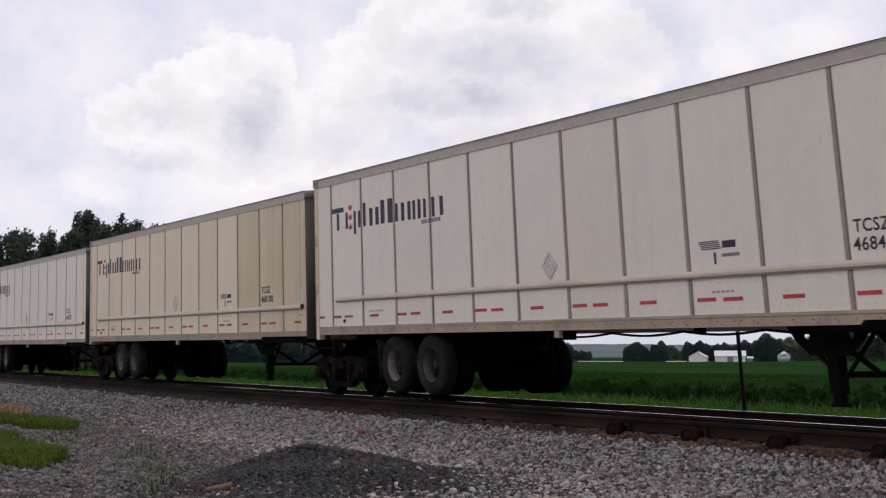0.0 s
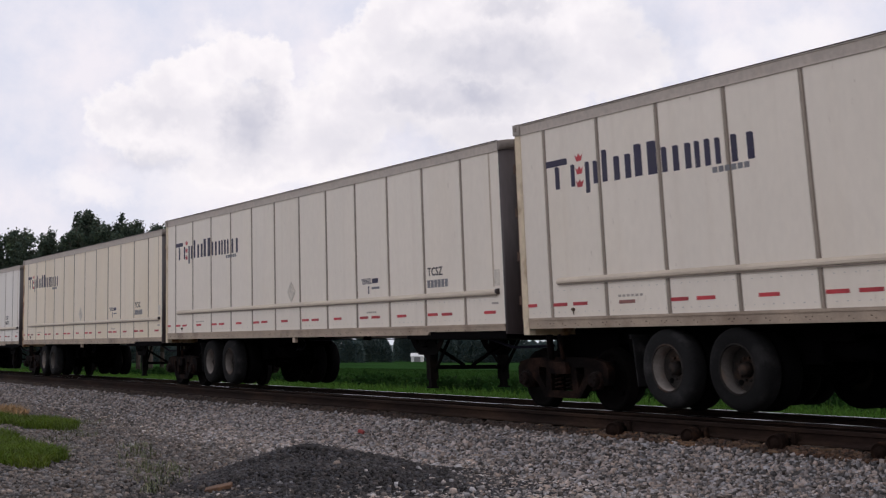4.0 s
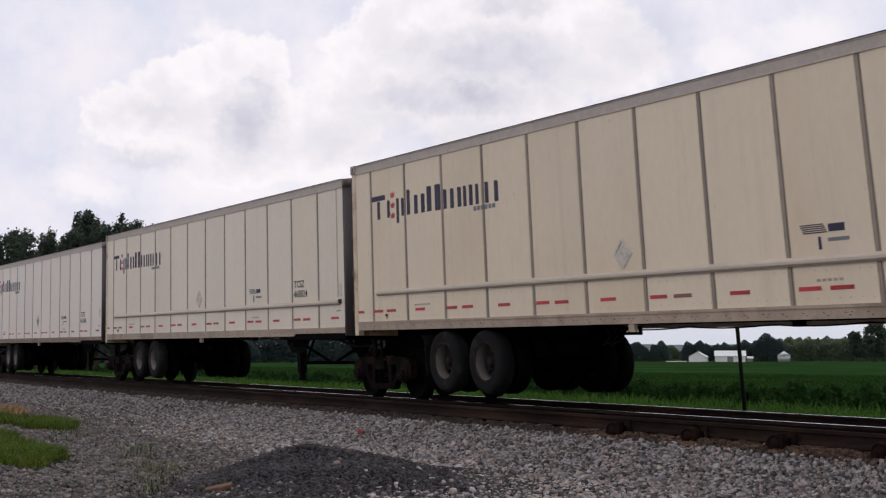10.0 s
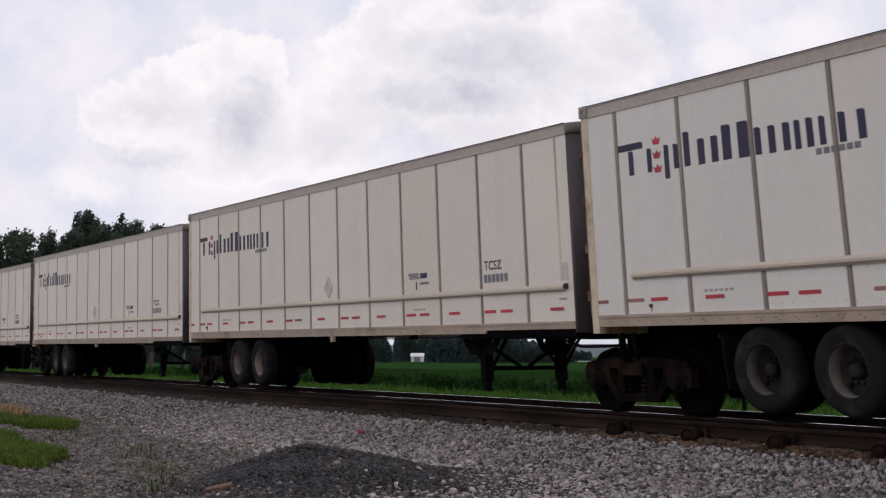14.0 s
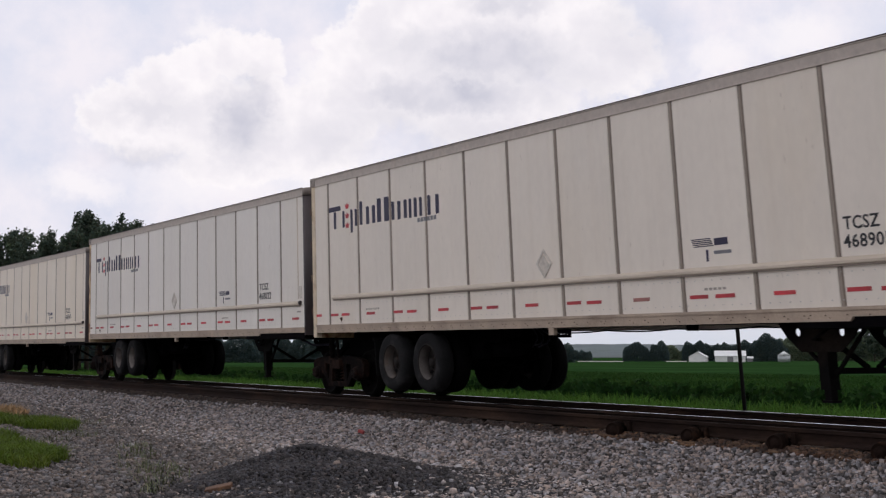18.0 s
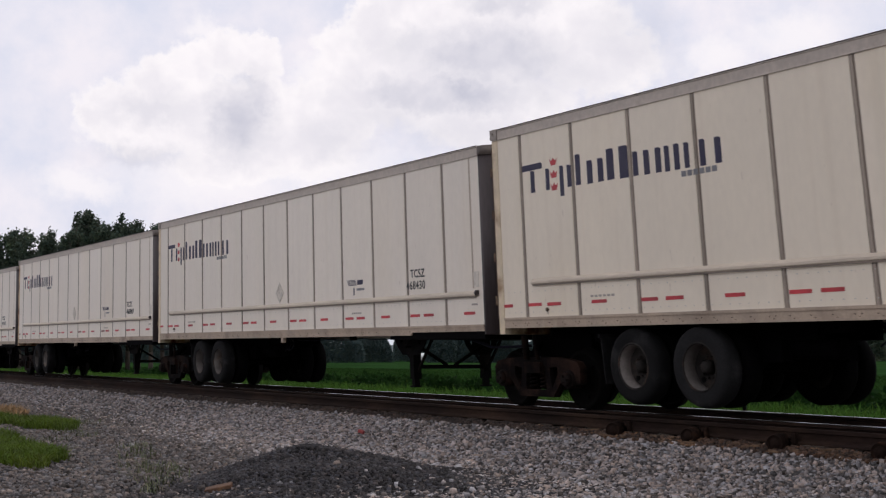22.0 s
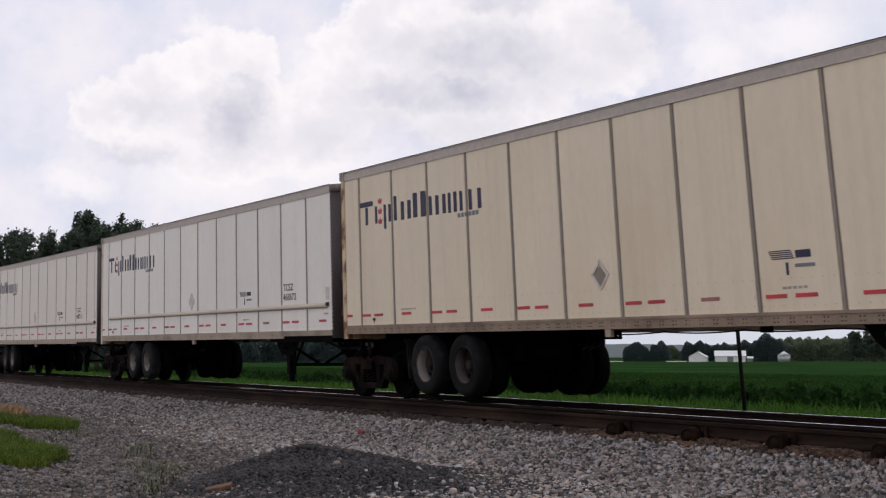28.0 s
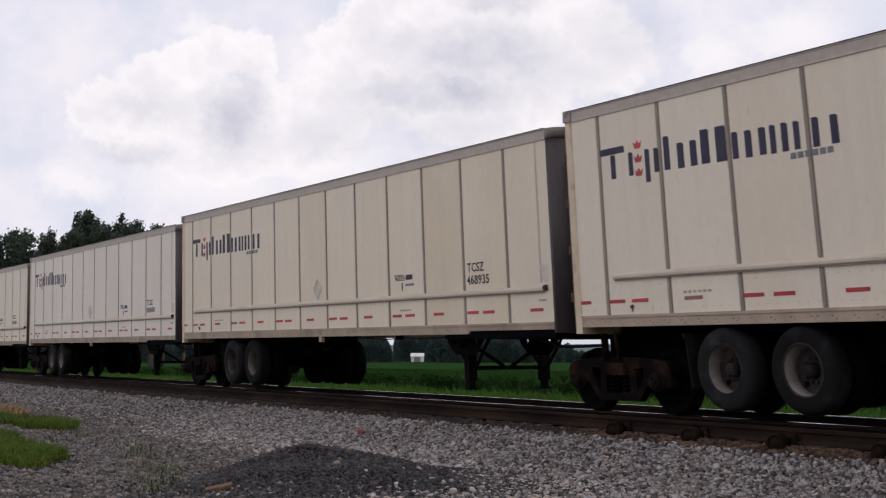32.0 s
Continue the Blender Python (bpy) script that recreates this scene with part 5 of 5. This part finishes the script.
for i, (wx, wy, wr) in enumerate(((-20.3, -5.7, 0.3), (-15.1, -6.95, 0.35), (-15.9, -6.8, 0.4), (-14.4, -7.1, 0.25), (-18.4, -6.2, 0.3), (-22.6, -6.5, 0.4), (-24.5, -5.6, 0.35), (-17.0, -6.6, 0.3), (-13.8, -7.4, 0.2), (-27.0, -4.6, 0.3), (-19.1, -5.97, 0.22), (-16.3, -6.55, 0.3), (-23.4, -5.6, 0.3))):
    n = 70
    x, y = patch(n, wx, wy, wr, wr)
    tagged(new("weed", blades("weed", x, y, rng.uniform(0.05, 0.2, n), 0.011, M_WEED, 1.3)), "sparse olive weed growing through the gravel", "weed", "weeds on the apron", "stuff")

x, y = wedge_points(90000, -110, -8, 2.7, 8.5)
h = rng.uniform(0.2, 0.62, len(x)) * np.clip((y - 2.0) / 3.0, 0.35, 1.0)
tagged(new("verge_grass", blades("verge_grass", x, y, h, 0.028, M_VERGE, 0.8)), "bright green verge grass beyond the rails", "grass", kind="stuff")
x, y = wedge_points(24000, -110, -12, 8.5, 15.0)
clump = np.array([noise.noise((a * 0.6, b * 0.6, 3)) for a, b in zip(x, y)])
k = clump > -0.12
x, y, clump = x[k], y[k], clump[k]
tagged(new("tall_weeds", blades("tall_weeds", x, y, 0.15 + 0.75 * np.clip(clump + 0.1, 0, 1) * rng.uniform(0.4, 1.0, len(x)), 0.045, M_TALLWEED, 0.7)), "tall dark green weeds along the field edge", "weeds", kind="stuff")
weed_spots = wedge_points(1000, -80, -14, 9.5, 14.5)
weed_at = []
for a, b in zip(*weed_spots):
    if noise.noise((a * 0.35, b * 0.35, 9)) < -0.05:
        continue
    k, tall, wide = 55, random.uniform(0.25, 0.75), random.uniform(0.2, 0.45)
    q = rng.normal(size=(k, 3))
    q *= (rng.uniform(0.3, 1, k) ** 0.5 / np.linalg.norm(q, axis=1))[:, None]
    weed_at.append(np.array([a, b, float(ground_z(a, b)) + tall * 0.5]) + q * np.array([wide, wide, tall * 0.55]))
WEED_AT = np.concatenate(weed_at)
x, y = wedge_points(150000, -190, -16, 12.0, 62.0)
y = np.round(y / 0.76) * 0.76 + rng.normal(0, 0.09, len(y))
tagged(new("crop_rows", blades("crop_rows", x, y, rng.uniform(0.14, 0.3, len(x)), 0.05, M_CROP, 1.3)), "rows of low leafy green field crop", "field crop", kind="stuff")


# ---- trees ----
M_BARK = mat("bark", (0.07, 0.055, 0.045), 0.9, vary=0.3, scale=2, fine=12, stretch=(1, 1, 0.3), bump=0.6)
# leaf colours lightened and blued to hold the haze of distance
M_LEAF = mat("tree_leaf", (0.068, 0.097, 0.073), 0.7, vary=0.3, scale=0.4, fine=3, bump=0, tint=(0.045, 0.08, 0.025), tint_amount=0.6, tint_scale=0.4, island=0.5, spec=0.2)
M_FARLEAF = mat("far_leaf_hazed", (0.075, 0.11, 0.112), 1.0, vary=0.12, scale=0.1, fine=1, bump=0, tint=(0.09, 0.125, 0.112), tint_amount=0.6, tint_scale=0.05, island=0.05, spec=0.0)


# a paler green, with the haze before the woods mixed in
M_WOODLEAF = mat("wood_leaf_hazed", (0.145, 0.19, 0.13), 1.0, vary=0.15, scale=0.1, fine=1, bump=0, tint=(0.15, 0.185, 0.105), tint_amount=0.7, tint_scale=0.04, island=0.06, spec=0.0)


for _m in (M_LEAF, M_FARLEAF, M_WOODLEAF, M_CROP, M_TALLWEED, M_VERGE, M_GRASS):
    leafy(_m, 0.4)


def leaf_quads(name, centres, size, material):
    n = len(centres)
    a = rng.normal(size=(n, 3))
    a /= np.linalg.norm(a, axis=1, keepdims=True)
    b = np.cross(a, rng.normal(size=(n, 3)))
    b /= np.linalg.norm(b, axis=1, keepdims=True)
    s = (size * rng.uniform(0.6, 1.3, n))[:, None]
    v = np.stack([centres - a * s, centres + b * s * 0.6, centres + a * s, centres - b * s * 0.6], 1)
    f = np.array([(0, 1, 2, 3)])[None] + 4 * np.arange(n)[:, None, None]
    return mesh_from(name, v.reshape(-1, 3), f.reshape(-1, 4), material)


def tree(x, y, h, spread, seed, leaves, size, leaf, label):
    """A tapered trunk with rising limbs that end in many small uneven tufts of leaves."""
    r = random.Random(seed)
    z0 = float(ground_z(x, y)) - 0.1
    root = tagged(new("tree"), label, "tree", "trees beyond the track")
    root.matrix_basis = Matrix.Translation((x, y, z0))
    tips = []

    def limbs(bm):
        knots = [Vector((0, 0, 0))]
        for i in range(7):
            knots.append(Vector((r.uniform(-0.06, 0.06) * spread * i, r.uniform(-0.06, 0.06) * spread * i, h * 0.93 * (i + 1) / 7)))
            rod(bm, knots[i], knots[i + 1], 0.017 * h * (1 - i / 7.4), 7, 0.017 * h * (1 - (i + 1) / 7.4))
        for k in range(44):
            f = 0.18 + 0.8 * (k + r.random()) / 44
            j = min(int(f * 7), 6)
            foot = knots[j].lerp(knots[j + 1], f * 7 - j)
            a = k * 2.4 + r.uniform(-0.5, 0.5)
            reach = spread * (0.3 + 0.8 * (1 - f) ** 0.6) * r.uniform(0.5, 1.2)
            rise = h * r.uniform(0.03, 0.13)
            tip = foot + Vector((reach * math.cos(a), reach * math.sin(a), rise))
            rod(bm, foot, tip, 0.005 * h * (1.1 - f), 5, 0.0015 * h)
            for g in (0.35, 0.62, 0.85, 1.03):
                jump = Vector((r.gauss(0, 0.3), r.gauss(0, 0.3), r.gauss(0.15, 0.35)))
                tips.append((foot.lerp(tip, g) + jump, (0.26 + 0.09 * spread) * r.uniform(0.55, 1.3)))
        for k in range(5):
            tips.append((knots[-1] + Vector((r.gauss(0, 0.2), r.gauss(0, 0.2), (k - 3) * 0.022 * h)), 0.48))

    part("trunk", limbs, M_BARK, root)
    c = np.array([tuple(t[0]) for t in tips])
    q = np.array([t[1] for t in tips])
    c[:, 2] *= h / (c[:, 2] + q).max()
    pick = rng.choice(len(c), leaves, p=q ** 1.2 / (q ** 1.2).sum())
    off = rng.normal(size=(leaves, 3))
    off *= (rng.uniform(0.1, 1.0, leaves) ** 0.5 * rng.choice([0.9, 1.1, 1.5], leaves) / np.linalg.norm(off, axis=1))[:, None]
    crown = new("crown", leaf_quads("crown", c[pick] + off * q[pick][:, None] * np.array([1, 1, 1.1]), np.full(leaves, size), leaf))
    crown.parent = root
    return root


def bearing_place(az, d):
    return -d * math.sin(radians(az)), -11.85 + d * math.cos(radians(az))


def bearing_of(px):
    """The bearing of a landmark by its place across the view."""
    return 60 - math.degrees(math.atan((px - 784) / 2325))


# place across the view, height, spread
ROW = [(-150, 15.8, 4.6), (-85, 15.8, 4.2), (-30, 15.3, 4.0), (10, 15.5, 3.4), (36, 15.6, 3.0), (62, 15.0, 2.8), (87, 15.6, 1.9), (107, 15.1, 2.0), (129, 17.1, 1.7), (141, 17.9, 1.6), (155, 17.9, 1.5), (173, 16.8, 1.8), (191, 16.2, 1.9), (211, 17.4, 1.7), (227, 17.0, 1.7), (246, 16.3, 1.8), (268, 16.7, 1.7), (288, 16.2, 1.9), (325, 15.9, 2.4)]
for i, (px, h, sp) in enumerate(ROW):
    d = 146 + 3.1 * (i * 7 % 4)
    tree(*bearing_place(bearing_of(px), d), h * d / 150, sp, 40 + i, int(2000 * sp + 4000), 0.18, M_LEAF, "dark green leafy tree rising behind the train")


tagged(new("broadleaf_weeds", leaf_quads("broadleaf_weeds", WEED_AT, np.full(len(WEED_AT), 0.1), M_TALLWEED)), "rounded clumps of broad-leaved weeds at the field edge", "weeds", kind="stuff")


# ---- the far side of the field ----
def far_wood(name, spots, label, material, thick, size):
    pts = []
    for az, d, w, h in spots:
        n = int(thick * w / 10 * h / 8)
        x, y = bearing_place(az, d)
        u, v = rng.uniform(-1, 1, n), rng.uniform(0, 1, n)
        crown = h * (0.3 + 0.7 * np.sqrt(np.clip(1 - u ** 4, 0, 1))) * (0.92 + 0.1 * np.sin(u * 5 + az))
        zz = crown * v ** 0.8 * (1 - 0.1 * rng.random(n) * np.abs(np.sin(u * 9 + az)))
        ca, sa = math.cos(radians(az)), math.sin(radians(az))
        depth = rng.uniform(-3, 3, n)
        px, py = x + ca * u * w / 2 - sa * depth, y + sa * u * w / 2 + ca * depth
        pts.append(np.stack([px, py, np.array([ground_z(a, b) for a, b in zip(px, py)]) + zz], -1))
    pts = np.concatenate(pts)
    return tagged(new(name, leaf_quads(name, pts, np.full(len(pts), size), material)), label, "woods", kind="stuff")


# dark round trees round the farm: place across the view, distance, width, height
near = [(bearing_of(p), d, w, h) for p, d, w, h in ((1125, 630, 12.5, 9.3), (1166, 630, 9, 9.8), (1010, 690, 9, 6.0), (1034, 690, 8, 5.6), (1228, 650, 12, 10.2), (1258, 655, 11, 9.0), (1290, 660, 12, 9.2), (1322, 655, 11, 10.4), (1340, 648, 10, 10.0), (1358, 640, 14.5, 13.4), (1380, 640, 8, 8.6))]
near += [(bearing_of(782 + 19 * i), 450 + 12 * (i % 3), 10.5, 10.4 - 0.7 * (i % 2) - (2.4 if i > 7 else 0)) for i in range(12)]
for i in range(16):
    if not 60.2 < 58.5 + 1.5 * i < 62.2:
        near.append((58.5 + 1.5 * i + random.uniform(-0.3, 0.3), random.uniform(430, 520), random.uniform(14, 22) * (0.4 if i == 1 else 1), random.uniform(8.5, 12.0)))
near += [(bearing_of(739 + 26 * (i - 1)), 610, 9, 13.5) for i in range(3)]
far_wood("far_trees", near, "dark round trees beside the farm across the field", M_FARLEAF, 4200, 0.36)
for i, (px, d, h, sp) in enumerate(((1514, 600, 13.5, 4.0), (1546, 606, 18.0, 6.5), (1592, 610, 17.0, 6.0))):
    tree(*bearing_place(bearing_of(px), d), h, sp, 90 + i, 5200, 0.5, M_LEAF, "dark spreading tree at the far edge of the field")
# the belt of woods behind the farm, lighter by the haze in its colour
belt = [(bearing_of(1380 + 15 * i), 690 + 14 * (i % 3), 13, 11.2 + 0.9 * (i % 2) + 0.5 * (i % 3)) for i in range(13)]
belt += [(bearing_of(1060 + 24 * i), 800, 16, 6.5 + 1.2 * (i % 3)) for i in range(5, 13)]
for i in range(24):
    belt.append((56.5 + 24 * i / 23 + random.uniform(-0.4, 0.4), random.uniform(700, 840), random.uniform(14, 30), random.uniform(5.5, 9.5)))
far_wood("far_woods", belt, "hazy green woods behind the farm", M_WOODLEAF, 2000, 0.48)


def hill(bm):
    lo, hi = [], []
    for i in range(121):
        az = 36 + 52 * i / 120
        x, y = bearing_place(az, 1900)
        lo.append(bm.verts.new((x * 0.82, y * 0.82, -6)))
        hi.append(bm.verts.new((x, y, 10.5 + 7 * min(max((53 - az) / 6, 0), 1) + 3.5 * math.sin(az * 0.6 + 1) + 1.4 * noise.noise((az * 1.3, 0, 0)))))
    for i in range(120):
        bm.faces.new((lo[i], lo[i + 1], hi[i + 1], hi[i])).smooth = True


# blue-grey instead of foliage green: aerial haze painted into the hills
M_HILL = mat("far_hill_hazed", (0.072, 0.098, 0.104), 1.0, vary=0.2, scale=0.01, fine=0.08, bump=0, tint=(0.055, 0.08, 0.075), tint_amount=0.8, tint_scale=0.012)
_b = bmesh.new()
hill(_b)
tagged(new("backdrop_hills", finish(_b, "backdrop_hills", M_HILL)), "low wooded hills on the horizon", "hills", kind="structure")

M_WHITEWALL = mat("white_siding", (0.78, 0.78, 0.78), 0.6, vary=0.08, scale=0.5, fine=4, stretch=(1, 1, 6), bump=0.1)
M_TINROOF = mat("tin_roof", (0.62, 0.64, 0.66), 0.45, vary=0.08, scale=0.4, fine=5, bump=0.05)
M_BIN = mat("bin_steel", (0.42, 0.44, 0.46), 0.45, metal=0.3, vary=0.12, scale=0.5, fine=4, stretch=(1, 1, 5), bump=0.1)
M_DOOR = mat("door_shade", (0.2, 0.2, 0.21), 0.7)


def barn(px, d, length, width, wall, peak, yaw, label):
    """A gabled farm building with a sliding door."""
    x, y = bearing_place(bearing_of(px), d)
    root = tagged(new("barn"), label, "barn", "farm buildings")
    root.matrix_basis = pose(x, y, float(ground_z(x, y)) - 0.05, 0, 0, yaw)
    l2, w2 = length / 2, width / 2

    def walls(bm):
        plate(bm, [(-w2, 0), (w2, 0), (w2, wall), (0, peak), (-w2, wall)], [], -l2, l2)
        bmesh.ops.rotate(bm, verts=bm.verts, cent=(0, 0, 0), matrix=Matrix.Rotation(radians(90), 3, "Z"))

    part("wall", walls, M_WHITEWALL, root)
    for s in (-1, 1):
        part("roof", lambda bm: hexa(bm, [(-l2 - 0.3, s * (w2 + 0.3), wall - 0.15), (l2 + 0.3, s * (w2 + 0.3), wall - 0.15), (l2 + 0.3, 0, peak + 0.03), (-l2 - 0.3, 0, peak + 0.03), (-l2 - 0.3, s * (w2 + 0.3), wall), (l2 + 0.3, s * (w2 + 0.3), wall), (l2 + 0.3, 0, peak + 0.18), (-l2 - 0.3, 0, peak + 0.18)]), M_TINROOF, root)
    part("door", lambda bm: box(bm, -1.3, 1.3, -w2 - 0.06, -w2 + 0.02, 0, min(wall - 0.3, 2.4)), M_DOOR, root)


barn(1291, 600, 13.2, 9.0, 2.7, 4.9, 48, "long white barn with a pale metal roof")
barn(1235, 595, 8.0, 7.5, 2.3, 4.4, 132, "small white gabled shed beside the barn")
barn(1326, 610, 2.4, 2.0, 1.7, 2.3, 48, "tiny white hut beyond the barn")
barn(739, 560, 5.2, 4.4, 2.4, 3.6, 58, "white shed far across the field")
gx, gy = bearing_place(bearing_of(1386), 600)
grain_bin = tagged(new("grain_bin"), "round grey steel grain bin with a cone roof", "grain bin")
grain_bin.matrix_basis = Matrix.Translation((gx, gy, float(ground_z(gx, gy)) - 0.05))
part("wall", lambda bm: rod(bm, (0, 0, 0), (0, 0, 3.0), 2.7, 24), M_BIN, grain_bin)
part("roof", lambda bm: rod(bm, (0, 0, 2.98), (0, 0, 4.6), 2.9, 24, 0.3), M_TINROOF, grain_bin)
part("cap", lambda bm: rod(bm, (0, 0, 4.6), (0, 0, 4.9), 0.3, 12), M_TINROOF, grain_bin)

# ---- pale farm track before the far woods ----
M_FARTRACK = mat("pale_track", (0.62, 0.60, 0.55), 0.9, vary=0.1, scale=0.3, fine=3)
for p0, p1 in ((1022, 1102), (1178, 1214)):
    corners = [bearing_place(bearing_of(p), d) for d in (575, 612) for p in (p0, p1)]
    farm_road = new("farm_road", bpy.data.meshes.new("farm_road"))
    farm_road.data.from_pydata([(x, y, float(ground_z(x, y)) + z) for z in (0.03, 0.25) for x, y in corners], [], [(4, 5, 7, 6), (0, 1, 5, 4), (1, 3, 7, 5), (3, 2, 6, 7), (2, 0, 4, 6), (0, 2, 3, 1)])
    farm_road.data.materials.append(M_FARTRACK)
    tagged(farm_road, "pale gravel farm track across the field", "road", kind="structure")

# ---- the fence post beyond the rails ----
fence_post = tagged(new("fence_post"), "thin dark leaning steel post in the grass", "post")
M_POSTSTEEL = mat("post_steel", (0.007, 0.007, 0.007), 0.8, vary=0.3, fine=40, spec=0.05)
part("shaft", lambda bm: rod(bm, (0, 0, -0.3), (-0.085, -0.147, 2.0), 0.034, 8), M_POSTSTEEL, fence_post)
part("cap", lambda bm: rod(bm, (-0.085, -0.147, 2.0), (-0.0855, -0.148, 2.02), 0.04, 8), M_POSTSTEEL, fence_post)
fence_post.matrix_basis = Matrix.Translation((-16.45, 3.5, -0.72))


# ---- what moves ----
def motions():
    """The train rolls past at a steady speed; its rail wheels turn; the clouds drift."""
    radius = 0.415
    for n, (body, carriage, wheels) in enumerate(TRAIN):
        times = (0, 8, 16, 24, 32)
        walk(body, [(t, Matrix.Translation((rear_at(n, t), 0, 0.01 * LIFT.get(n, 0)))) for t in times])
        walk(carriage, [(t, Matrix.Translation((rear_at(n, t), 0, 0))) for t in times])
        t_in, t_out = (-60 - rear_at(n, 0)) / SPEED, (4 - rear_at(n, 0)) / SPEED
        first, last = max(0, math.ceil(t_in * FPS)), min(32 * FPS, math.floor(t_out * FPS))
        for w in wheels:
            place = w.matrix_basis.translation.copy()
            rows = []
            for k in range(first, last + 1):
                turn = Matrix.Rotation((k - first) / FPS * SPEED / radius, 4, "Y")
                rows.append((k / FPS, Matrix.Translation(place) @ turn))
            if len(rows) > 1:
                if first > 0:
                    rows.insert(0, (0, rows[0][1]))
                if last < 32 * FPS:
                    rows.append((32, rows[-1][1]))
                walk(w, rows)
    walk(sky_clouds, [(0, pose(0, 0, 0, 0, 0, 0)), (16, pose(0, 0, 0, 0, 0.16, 0.42)), (32, pose(0, 0, 0, 0, 0.3, 0.85))])


motions()
